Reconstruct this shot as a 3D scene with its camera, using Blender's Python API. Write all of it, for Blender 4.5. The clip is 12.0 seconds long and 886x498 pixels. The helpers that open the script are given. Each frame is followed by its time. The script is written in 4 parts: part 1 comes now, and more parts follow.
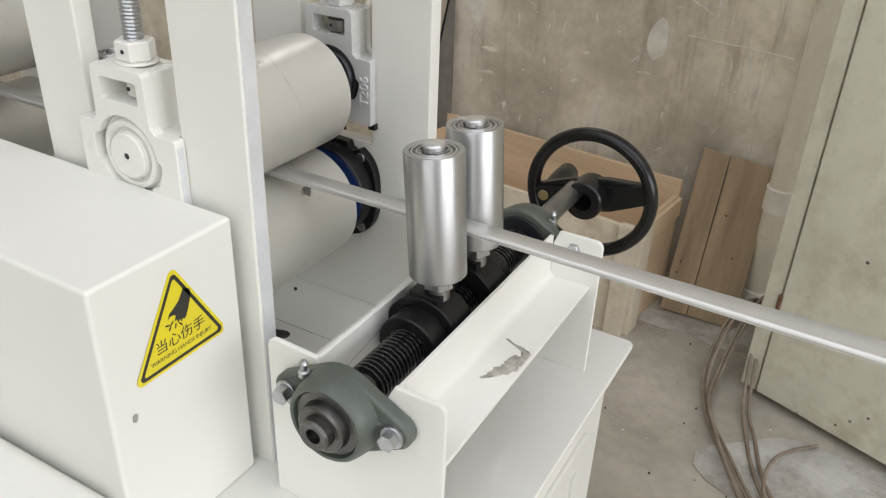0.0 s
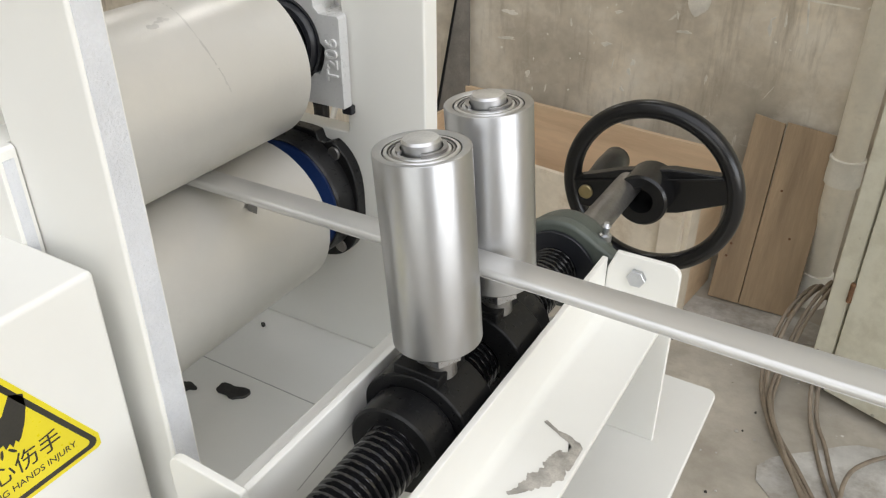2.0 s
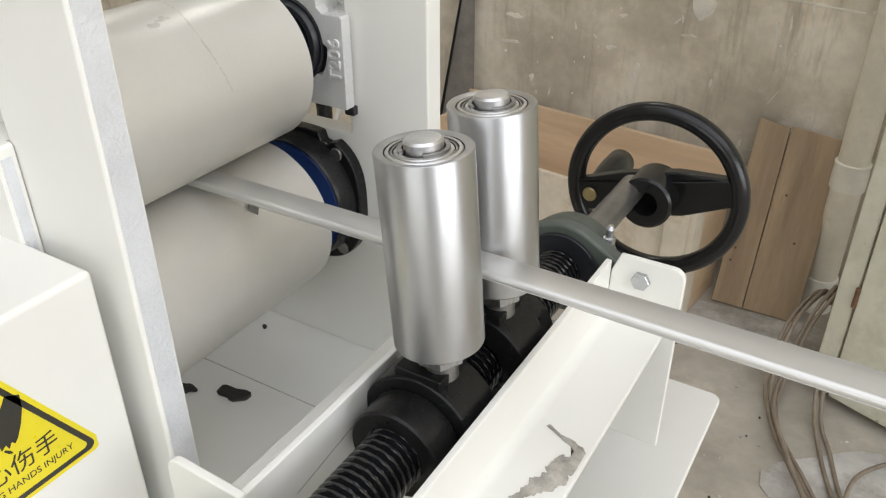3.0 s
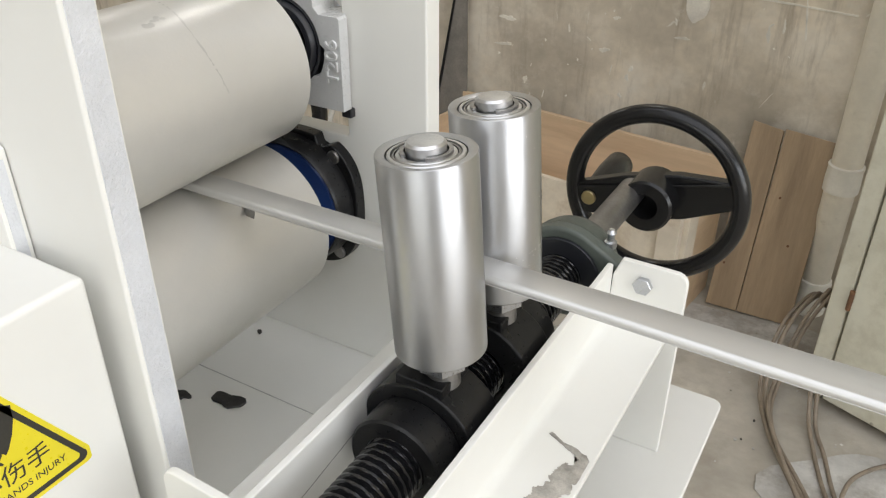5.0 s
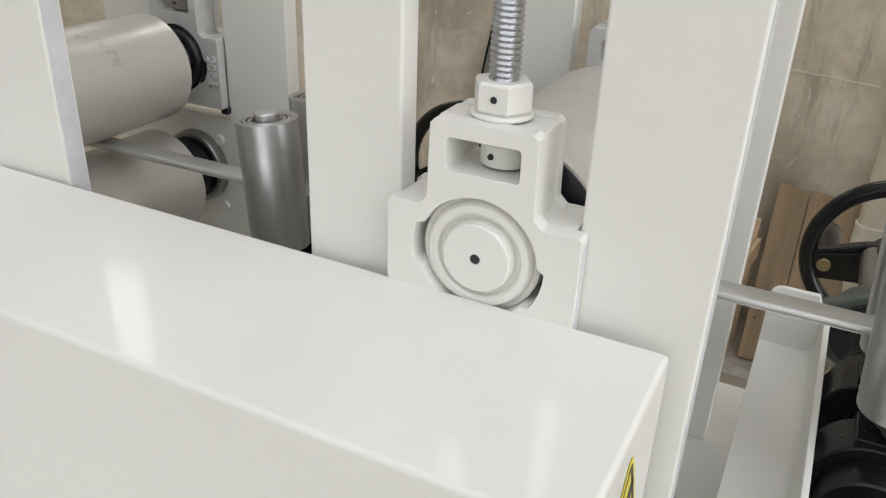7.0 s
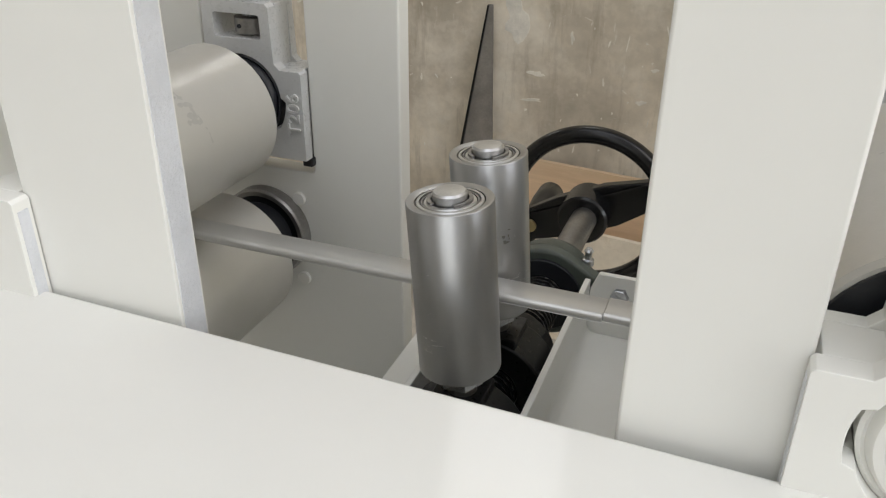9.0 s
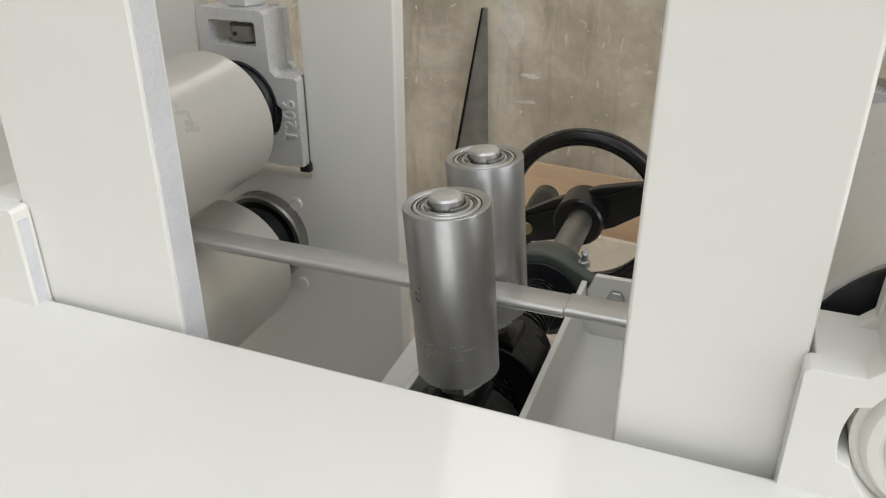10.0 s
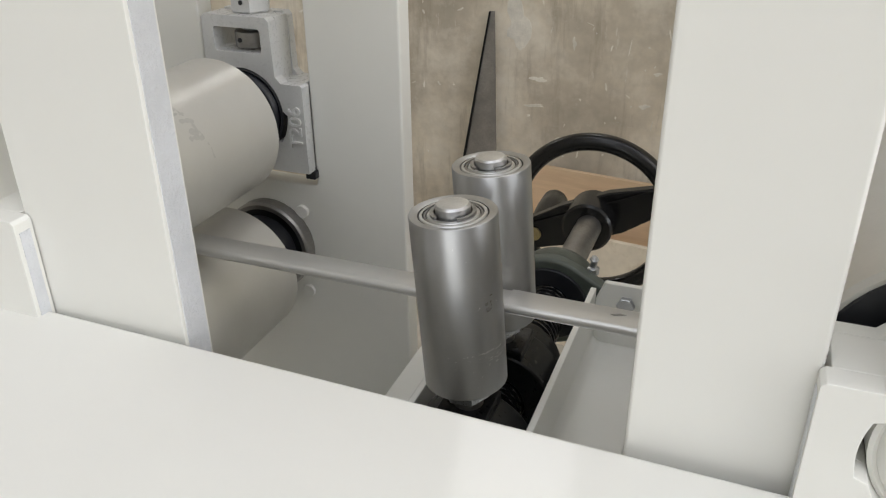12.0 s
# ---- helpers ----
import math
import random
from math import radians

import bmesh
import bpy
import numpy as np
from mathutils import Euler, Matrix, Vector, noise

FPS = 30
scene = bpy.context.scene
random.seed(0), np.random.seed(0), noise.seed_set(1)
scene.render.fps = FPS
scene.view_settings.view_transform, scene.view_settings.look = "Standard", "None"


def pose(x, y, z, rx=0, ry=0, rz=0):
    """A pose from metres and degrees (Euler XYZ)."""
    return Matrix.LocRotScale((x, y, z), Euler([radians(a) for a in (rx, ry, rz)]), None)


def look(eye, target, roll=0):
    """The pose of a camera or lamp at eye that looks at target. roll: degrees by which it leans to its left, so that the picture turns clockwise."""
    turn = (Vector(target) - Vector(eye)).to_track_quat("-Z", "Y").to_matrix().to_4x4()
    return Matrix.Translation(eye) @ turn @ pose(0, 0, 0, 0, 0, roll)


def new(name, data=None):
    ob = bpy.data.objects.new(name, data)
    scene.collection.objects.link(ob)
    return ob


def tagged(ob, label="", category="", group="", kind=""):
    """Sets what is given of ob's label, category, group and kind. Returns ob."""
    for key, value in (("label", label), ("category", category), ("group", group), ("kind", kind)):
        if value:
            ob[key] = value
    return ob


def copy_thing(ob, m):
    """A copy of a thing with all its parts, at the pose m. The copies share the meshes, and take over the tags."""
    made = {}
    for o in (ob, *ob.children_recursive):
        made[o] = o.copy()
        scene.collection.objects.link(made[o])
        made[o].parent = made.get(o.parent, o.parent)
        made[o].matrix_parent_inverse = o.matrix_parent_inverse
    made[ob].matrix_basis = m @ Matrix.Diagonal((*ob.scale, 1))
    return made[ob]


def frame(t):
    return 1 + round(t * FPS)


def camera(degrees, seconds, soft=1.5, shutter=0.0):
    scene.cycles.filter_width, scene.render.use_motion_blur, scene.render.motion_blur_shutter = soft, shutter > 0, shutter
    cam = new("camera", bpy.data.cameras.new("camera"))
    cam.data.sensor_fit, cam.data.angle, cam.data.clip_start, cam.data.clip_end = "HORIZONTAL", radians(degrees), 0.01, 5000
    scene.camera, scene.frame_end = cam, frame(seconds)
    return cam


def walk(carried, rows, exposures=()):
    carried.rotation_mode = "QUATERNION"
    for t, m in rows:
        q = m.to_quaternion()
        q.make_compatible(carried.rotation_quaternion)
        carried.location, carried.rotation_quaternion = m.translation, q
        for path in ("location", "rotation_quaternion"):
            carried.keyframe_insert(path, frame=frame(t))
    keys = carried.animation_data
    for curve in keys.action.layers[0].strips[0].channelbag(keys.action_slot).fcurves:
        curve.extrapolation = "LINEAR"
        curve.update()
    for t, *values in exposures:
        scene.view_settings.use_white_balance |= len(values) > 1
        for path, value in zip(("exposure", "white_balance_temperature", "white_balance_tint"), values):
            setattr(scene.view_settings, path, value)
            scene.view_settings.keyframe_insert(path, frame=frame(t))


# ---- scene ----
cam = camera(57.1, 12.0, soft=1.2)
PATH = [
    (0, (0.465, -0.379, 1.269), (-0.369, 1.156, 0.297), 2.5),
    (0.5, (0.383, -0.24, 1.211), (-0.43, 1.278, 0.194), 1.7),
    (1, (0.371, -0.179, 1.189), (-0.455, 1.319, 0.153), 0.6),
    (1.5, (0.375, -0.182, 1.192), (-0.476, 1.301, 0.154), 0.0),
    (2, (0.373, -0.185, 1.194), (-0.5, 1.29, 0.164), -0.2),
    (2.5, (0.374, -0.184, 1.193), (-0.508, 1.289, 0.167), -0.2),
    (3, (0.372, -0.182, 1.191), (-0.511, 1.293, 0.168), -0.1),
    (5, (0.364, -0.178, 1.188), (-0.503, 1.31, 0.17), 0.2),
    (5.5, (0.358, -0.182, 1.191), (-0.497, 1.325, 0.191), 0.6),
    (6, (0.293, -0.234, 1.208), (-0.51, 1.333, 0.259), 1.2),
    (6.5, (0.202, -0.307, 1.206), (-0.539, 1.31, 0.292), 1.9),
    (7, (0.131, -0.325, 1.207), (-0.629, 1.292, 0.308), 2.3),
    (7.5, (0.018, -0.271, 1.193), (-0.731, 1.345, 0.283), 2.0),
    (9.5, (-0.079, -0.227, 1.192), (-0.701, 1.429, 0.26), 0.3),
    (10, (-0.077, -0.23, 1.194), (-0.709, 1.427, 0.269), 0.0),
    (10.5, (-0.078, -0.23, 1.194), (-0.718, 1.427, 0.275), -0.1),
    (11, (-0.077, -0.231, 1.195), (-0.724, 1.425, 0.279), -0.3),
    (11.5, (-0.075, -0.231, 1.196), (-0.727, 1.425, 0.282), -0.5),
    (12, (-0.078, -0.224, 1.194), (-0.732, 1.428, 0.276), -0.6),
]
EXPOSURE = [(0, -0.02), (0.4, 0.02), (1.0, 0.17), (5.4, 0.17), (6.2, 0.0), (6.8, -0.1), (7.7, -0.14), (9.3, 0.0), (12, 0.0)]
walk(cam, [(t, look(eye, target, roll)) for t, eye, target, roll in PATH], EXPOSURE)

# ---- world and light ----
world = bpy.data.worlds.new("daylight")
scene.world = world
world.use_nodes = True
wn = world.node_tree.nodes
sky = wn.new("ShaderNodeTexSky")
sky.sky_type = "NISHITA"
sky.sun_disc = False
sky.sun_elevation = radians(38)
sky.sun_rotation = radians(100)
world.node_tree.links.new(sky.outputs[0], wn["Background"].inputs[0])
wn["Background"].inputs[1].default_value = 0.12


def area_lamp(name, eye, target, sx, sy, watts, colour):
    lamp = bpy.data.lights.new(name, "AREA")
    lamp.shape, lamp.size, lamp.size_y, lamp.energy, lamp.color = "RECTANGLE", sx, sy, watts, colour
    ob = new(name, lamp)
    ob.matrix_basis = look(eye, target)
    return ob


EAST, SOUTH, WEST, NORTH, TOP = 6.0, -7.0, -5.0, 1.885, 3.6
area_lamp("window_light_east", (EAST - 0.02, -1.6, 1.9), (0, -1.6, 1.6), 5.0, 2.3, 140, (0.92, 0.95, 1.0))
# Added fill from the unseen side behind the camera, for faces turned to -y.
area_lamp("fill_light_south", (1.2, SOUTH + 0.02, 2.1), (1.2, 0, 1.7), 4.4, 2.3, 62, (1.0, 0.97, 0.92))
# Unseen north pair: assumed sources of the glare spots on the cover top.
area_lamp("window_light_north", (-2.35, NORTH - 0.02, 2.75), (-2.0, 0, 1.2), 0.5, 0.4, 4.0, (1.0, 0.99, 0.96))
area_lamp("window_light_north", (-0.65, NORTH - 0.02, 2.75), (-0.5, 0, 1.2), 0.4, 0.4, 3.2, (1.0, 0.99, 0.96))
# Added overhead fill; no roof window is known here.
area_lamp("fill_light_roof", (1.3, -1.7, TOP - 0.02), (1.3, -1.7, 0), 5.6, 4.4, 110, (1.0, 0.98, 0.945))


# ---- materials ----
def material(name, colour, rough=0.5, metal=0.0, vary=0.08, scale=6.0, bump=0.1, bump_scale=150.0, dirt=None,
             dirt_scale=3.0, dirt_from=0.55, dirt_to=0.75, stretch=(1, 1, 1), coat=0.0, specks=None, speck_scale=60.0,
             speck_size=0.08, rough_vary=0.1, spec=0.5, turned=0.0, coat_rough=0.12):
    """A two-scale surface: a base colour that drifts, stains of a second colour, specks, and fine relief."""
    m = bpy.data.materials.new(name)
    m.use_nodes = True
    t = m.node_tree
    n, link = t.nodes, t.links.new
    b = n["Principled BSDF"]
    co = n.new("ShaderNodeTexCoord")
    mp = n.new("ShaderNodeMapping")
    mp.inputs["Scale"].default_value = stretch
    link(co.outputs["Object"], mp.inputs[0])

    def noise_tex(s, detail=5.0, rg=0.6):
        x = n.new("ShaderNodeTexNoise")
        x.inputs["Scale"].default_value, x.inputs["Detail"].default_value, x.inputs["Roughness"].default_value = s, detail, rg
        link(mp.outputs[0], x.inputs["Vector"])
        return x.outputs[0]

    def ramp(src, lo, hi, a=0.0, z=1.0):
        x = n.new("ShaderNodeMapRange")
        x.inputs[1].default_value, x.inputs[2].default_value, x.inputs[3].default_value, x.inputs[4].default_value = lo, hi, a, z
        link(src, x.inputs[0])
        return x.outputs[0]

    def mixed(fac, a, c):
        x = n.new("ShaderNodeMix")
        x.data_type = "RGBA"
        link(fac, x.inputs[0])
        for sock, v in ((x.inputs[6], a), (x.inputs[7], c)):
            if isinstance(v, tuple):
                sock.default_value = (*v, 1)
            else:
                link(v, sock)
        return x.outputs[2]

    dark = tuple(c * (1 - vary * 1.6) for c in colour)
    light = tuple(min(1, c * (1 + vary)) for c in colour)
    big = noise_tex(scale)
    col = mixed(ramp(big, 0.3, 0.7), dark, light)
    fine = noise_tex(scale * 14, 3.0)
    col = mixed(ramp(fine, 0.35, 0.75, 0, 0.35), col, dark)
    if dirt:
        col = mixed(ramp(noise_tex(dirt_scale, 8.0, 0.7), dirt_from, dirt_to), col, dirt)
    if specks:
        v = n.new("ShaderNodeTexVoronoi")
        v.inputs["Scale"].default_value = speck_scale
        link(mp.outputs[0], v.inputs["Vector"])
        gate = ramp(v.outputs["Distance"], speck_size, speck_size * 0.6)
        hide = ramp(noise_tex(speck_scale * 0.22, 2.0), 0.55, 0.62)
        both = n.new("ShaderNodeMath")
        both.operation = "MULTIPLY"
        link(gate, both.inputs[0]), link(hide, both.inputs[1])
        col = mixed(both.outputs[0], col, specks)
    link(col, b.inputs["Base Color"])
    link(ramp(fine, 0.3, 0.7, max(0.02, rough - rough_vary), min(1, rough + rough_vary)), b.inputs["Roughness"])
    b.inputs["Metallic"].default_value = metal
    b.inputs["Specular IOR Level"].default_value = spec
    b.inputs["Coat Weight"].default_value = coat
    b.inputs["Coat Roughness"].default_value = coat_rough
    if turned:
        tangent = n.new("ShaderNodeTangent")
        tangent.direction_type, tangent.axis = "RADIAL", "Z"
        link(tangent.outputs[0], b.inputs["Tangent"])
        b.inputs["Anisotropic"].default_value, b.inputs["Anisotropic Rotation"].default_value = turned, 0.25
    if bump:
        h = n.new("ShaderNodeBump")
        h.inputs["Strength"].default_value, h.inputs["Distance"].default_value = bump, 0.002
        link(noise_tex(bump_scale, 4.0), h.inputs["Height"])
        link(h.outputs[0], b.inputs["Normal"])
    return m


CREAM = material("cream_machine_paint", (0.80, 0.793, 0.748), 0.45, vary=0.02, scale=4, bump=0.02, bump_scale=120, coat=0.3, coat_rough=0.09,
                 specks=(0.16, 0.15, 0.13), speck_scale=28, speck_size=0.03, rough_vary=0.02, spec=0.3)
# Rough cut edges; bluish light from the sky is put into this colour.
CREAM_EDGE_SKY_TINT = material("cream_edge_paint_sky_tint", (0.68, 0.69, 0.71), 0.55, vary=0.06, scale=40, bump=0.5, bump_scale=500)
DRUM = material("satin_press_roll", (0.64, 0.622, 0.578), 0.34, 0.35, vary=0.04, scale=5, bump=0.05, bump_scale=500,
                dirt=(0.42, 0.40, 0.36), dirt_scale=5, dirt_from=0.62, dirt_to=0.85, rough_vary=0.06)
SMEAR = material("pale_smear", (0.54, 0.525, 0.485), 0.5, vary=0.1, scale=60, bump=0.05)
RUB = material("faint_rub_mark", (0.52, 0.51, 0.475), 0.6, vary=0.2, scale=60, bump=0.1)
MARK = material("dark_rub_mark", (0.23, 0.22, 0.20), 0.6, vary=0.3, scale=60, bump=0.2)
ALU = material("turned_aluminium", (0.50, 0.505, 0.515), 0.37, 1.0, vary=0.06, scale=14, bump=0.02, bump_scale=60,
               dirt=(0.38, 0.38, 0.385), dirt_scale=9, dirt_from=0.45, dirt_to=0.95, stretch=(1, 1, 0.4),
               specks=(0.26, 0.26, 0.27), speck_scale=70, speck_size=0.03, rough_vary=0.05, turned=0.45)
ALU_END = material("turned_aluminium_end", (0.66, 0.66, 0.66), 0.38, 1.0, vary=0.1, scale=60, bump=0.05, bump_scale=400)
ALU_WORN = material("bright_scuffed_aluminium", (0.80, 0.80, 0.80), 0.5, 1.0, vary=0.25, scale=120, bump=0.6, bump_scale=300)
STRIP = material("satin_grey_profile", (0.63, 0.625, 0.605), 0.30, 0.45, vary=0.02, scale=10, bump=0.0, stretch=(0.15, 1, 1), rough_vary=0.01)
CAST = material("pale_grey_cast_paint", (0.60, 0.60, 0.59), 0.32, 0.0, vary=0.06, scale=25, bump=0.10, bump_scale=330, coat=0.2)
# Block paint made lighter: the highlight on raised letters is put into the colour.
CAST_HIGHLIGHT = material("raised_casting_highlight", (0.70, 0.70, 0.69), 0.3, 0.0, vary=0.08, scale=40, bump=0.05)
GREEN = material("green_grey_cast_paint", (0.095, 0.110, 0.095), 0.42, 0.0, vary=0.15, scale=30, bump=0.12, bump_scale=350,
                 dirt=(0.15, 0.16, 0.14), dirt_scale=25, dirt_from=0.58, dirt_to=0.85, rough_vary=0.04)
STEEL = material("machined_steel", (0.36, 0.35, 0.34), 0.42, 1.0, vary=0.15, scale=40, bump=0.06, bump_scale=300)
DARK_STEEL = material("dark_oiled_steel", (0.17, 0.165, 0.16), 0.36, 1.0, vary=0.2, scale=40, bump=0.06, bump_scale=300)
ZINC = material("zinc_plated_bolt", (0.52, 0.53, 0.55), 0.32, 1.0, vary=0.12, scale=80, bump=0.05, bump_scale=400)
BLACK = material("blackened_steel", (0.009, 0.009, 0.0095), 0.30, 0.0, vary=0.2, scale=22, bump=0.04, bump_scale=250,
                 dirt=(0.026, 0.025, 0.023), dirt_scale=18, dirt_from=0.55, dirt_to=0.8, rough_vary=0.04, spec=0.3)
OILED = material("oiled_black_thread", (0.010, 0.010, 0.011), 0.17, 0.0, vary=0.2, scale=60, bump=0.0, coat=0.6, rough_vary=0.04)
PLASTIC = material("black_bakelite", (0.007, 0.007, 0.0075), 0.25, 0.0, vary=0.15, scale=20, bump=0.0, rough_vary=0.02, spec=0.4)
RUBBER = material("black_bearing_seal", (0.015, 0.016, 0.02), 0.4, 0.0, vary=0.1, scale=30, bump=0.1)
BLUE = material("blue_seal", (0.025, 0.07, 0.26), 0.4, 0.0, vary=0.15, scale=40, bump=0.1)
BRASS = material("dull_brass", (0.40, 0.33, 0.18), 0.35, 1.0, vary=0.1, scale=60)
BARE = material("bare_steel_under_paint", (0.50, 0.475, 0.43), 0.5, 0.4, vary=0.3, scale=90, bump=0.5, bump_scale=260)


def plaster():
    """Bare cement plaster: broad damp clouds, pale trowelled areas, upright runs, and fine pale scuffs."""
    m = material("stained_bare_plaster", (0.70, 0.62, 0.49), 0.92, vary=0.30, scale=2.2, bump=0.7, bump_scale=40, spec=0.2,
                 dirt=(0.77, 0.715, 0.61), dirt_scale=4.5, dirt_from=0.47, dirt_to=0.72)
    t = m.node_tree
    n, link = t.nodes, t.links.new
    b = n["Principled BSDF"]
    co = n.new("ShaderNodeTexCoord")
    col = b.inputs["Base Color"].links[0].from_socket
    for stretch, scale, lo, hi, colour, most in (((5, 5, 0.7), 3.0, 0.54, 0.70, (0.35, 0.295, 0.22), 0.75),
                                                 ((1, 1, 1), 13.0, 0.60, 0.72, (0.66, 0.62, 0.53), 0.6),
                                                 ((6, 6, 1.1), 9.0, 0.645, 0.70, (0.70, 0.66, 0.58), 0.8),
                                                 ((1.2, 1.2, 7), 7.0, 0.665, 0.70, (0.68, 0.64, 0.56), 0.7)):
        mp = n.new("ShaderNodeMapping")
        mp.inputs["Scale"].default_value = stretch
        mp.inputs["Location"].default_value = (scale, 2.0 * scale, 0.3 * scale)
        link(co.outputs["Object"], mp.inputs[0])
        x = n.new("ShaderNodeTexNoise")
        x.inputs["Scale"].default_value, x.inputs["Detail"].default_value, x.inputs["Roughness"].default_value = scale, 9.0, 0.68
        link(mp.outputs[0], x.inputs["Vector"])
        r = n.new("ShaderNodeMapRange")
        r.inputs[1].default_value, r.inputs[2].default_value, r.inputs[4].default_value = lo, hi, most
        link(x.outputs[0], r.inputs[0])
        mix = n.new("ShaderNodeMix")
        mix.data_type = "RGBA"
        link(r.outputs[0], mix.inputs[0])
        link(col, mix.inputs[6])
        mix.inputs[7].default_value = (*colour, 1)
        col = mix.outputs[2]
    link(col, b.inputs["Base Color"])
    return m


WALL = plaster()
LIME = material("white_lime_smear", (0.76, 0.72, 0.63), 0.95, vary=0.15, scale=18, bump=0.5, bump_scale=120, spec=0.2)
FLOOR = material("dusty_concrete", (0.51, 0.468, 0.395), 0.85, vary=0.24, scale=2.2, bump=0.5, bump_scale=60,
                 dirt=(0.33, 0.29, 0.235), dirt_scale=5.0, dirt_from=0.5, dirt_to=0.72, specks=(0.65, 0.63, 0.58),
                 speck_scale=26, speck_size=0.10, spec=0.3)
CEMENT = material("spilt_white_cement", (0.58, 0.565, 0.53), 0.9, vary=0.14, scale=9, bump=0.6, bump_scale=70, spec=0.2,
                  dirt=(0.36, 0.335, 0.295), dirt_scale=7, dirt_from=0.45, dirt_to=0.6)
ROOM = material("limewashed_wall", (0.76, 0.74, 0.69), 0.9, vary=0.1, scale=1.2, bump=0.3, bump_scale=40)
CEILING = material("white_ceiling", (0.72, 0.71, 0.68), 0.9, vary=0.05, scale=1.0, bump=0.1)
PLY = material("pale_plywood", (0.74, 0.56, 0.37), 0.6, vary=0.12, scale=3, bump=0.2, bump_scale=90, stretch=(0.25, 1, 2.5),
               dirt=(0.56, 0.40, 0.25), dirt_scale=4, dirt_from=0.52, dirt_to=0.75)
PLY_WHITE = material("scuffed_whitewood", (0.76, 0.67, 0.53), 0.65, vary=0.14, scale=5, bump=0.2, bump_scale=90,
                     dirt=(0.44, 0.33, 0.21), dirt_scale=6, dirt_from=0.5, dirt_to=0.7)
PLANK = material("brown_board", (0.40, 0.29, 0.18), 0.7, vary=0.18, scale=5, bump=0.4, bump_scale=120, stretch=(4, 4, 0.4),
                 dirt=(0.24, 0.17, 0.105), dirt_scale=4, dirt_from=0.5, dirt_to=0.75)
PVC = material("aged_cream_pipe", (0.80, 0.745, 0.62), 0.42, vary=0.10, scale=7, bump=0.15, bump_scale=120,
               dirt=(0.36, 0.30, 0.20), dirt_scale=9, dirt_from=0.58, dirt_to=0.8)
PVC_WHITE = material("pale_pipe_collar", (0.85, 0.82, 0.73), 0.45, vary=0.08, scale=15, bump=0.2, bump_scale=150)
CABINET = material("faded_green_cream_steel", (0.68, 0.655, 0.53), 0.5, vary=0.08, scale=3.5, bump=0.15, bump_scale=120,
                   dirt=(0.40, 0.36, 0.25), dirt_scale=6, dirt_from=0.48, dirt_to=0.8, specks=(0.07, 0.06, 0.045),
                   speck_scale=26, speck_size=0.13)
RUST = material("rust", (0.17, 0.085, 0.04), 0.8, vary=0.3, scale=60, bump=0.5)
CABLE = material("grey_brown_cable", (0.27, 0.22, 0.165), 0.6, vary=0.18, scale=25, bump=0.2, bump_scale=200)
ANGLE = material("dull_steel_angle", (0.25, 0.23, 0.205), 0.6, 0.3, vary=0.2, scale=14, bump=0.3, bump_scale=160)
WHITE = material("white_plastic", (0.74, 0.72, 0.66), 0.45, vary=0.06, scale=20)
YELLOW = material("yellow_sticker_film", (0.78, 0.66, 0.025), 0.35, vary=0.03, scale=30, bump=0.03)
INK = material("black_sticker_ink", (0.035, 0.032, 0.025), 0.45, vary=0.1, scale=60, bump=0.03)
CRUMB = material("dark_plastic_crumb", (0.035, 0.033, 0.03), 0.7, vary=0.3, scale=90, bump=0.4)


# ---- building helpers ----
def mesh_of(name, bm, mat, smooth=35):
    me = bpy.data.meshes.new(name)
    bm.to_mesh(me)
    bm.free()
    me.materials.append(mat)
    if smooth:
        for p in me.polygons:
            p.use_smooth = True
        me.set_sharp_from_angle(angle=radians(smooth))
    return me


def thing(name, at, label, category, group="", kind="", turn=(0, 0, 0)):
    ob = new(name)
    ob.empty_display_size = 0.02
    ob.matrix_basis = pose(*at, *turn)
    return tagged(ob, label, category, group, kind)


def part(name, bm, mat, parent, label="", bevel=0.0, smooth=35):
    ob = new(name, mesh_of(name, bm, mat, smooth))
    ob.parent = parent
    if bevel:
        mod = ob.modifiers.new("rounded", "BEVEL")
        mod.width, mod.segments, mod.limit_method, mod.angle_limit = bevel, 3, "ANGLE", radians(40)
        mod.harden_normals = True
    return tagged(ob, label)


def single(name, bm, mat, label, category, group="", kind="", bevel=0.0, smooth=35):
    ob = new(name, mesh_of(name, bm, mat, smooth))
    if bevel:
        mod = ob.modifiers.new("rounded", "BEVEL")
        mod.width, mod.segments, mod.limit_method, mod.angle_limit = bevel, 3, "ANGLE", radians(40)
        mod.harden_normals = True
    return tagged(ob, label, category, group, kind)


def bm_box(a, b, bm=None):
    bm = bm or bmesh.new()
    made = bmesh.ops.create_cube(bm, size=1)["verts"]
    for v in made:
        v.co = Vector([(a[i] + b[i]) / 2 + v.co[i] * (b[i] - a[i]) for i in range(3)])
    return bm


AXIS = {"z": Matrix.Identity(3), "y": Matrix(((1, 0, 0), (0, 0, 1), (0, -1, 0))), "x": Matrix(((0, 0, 1), (0, 1, 0), (-1, 0, 0)))}


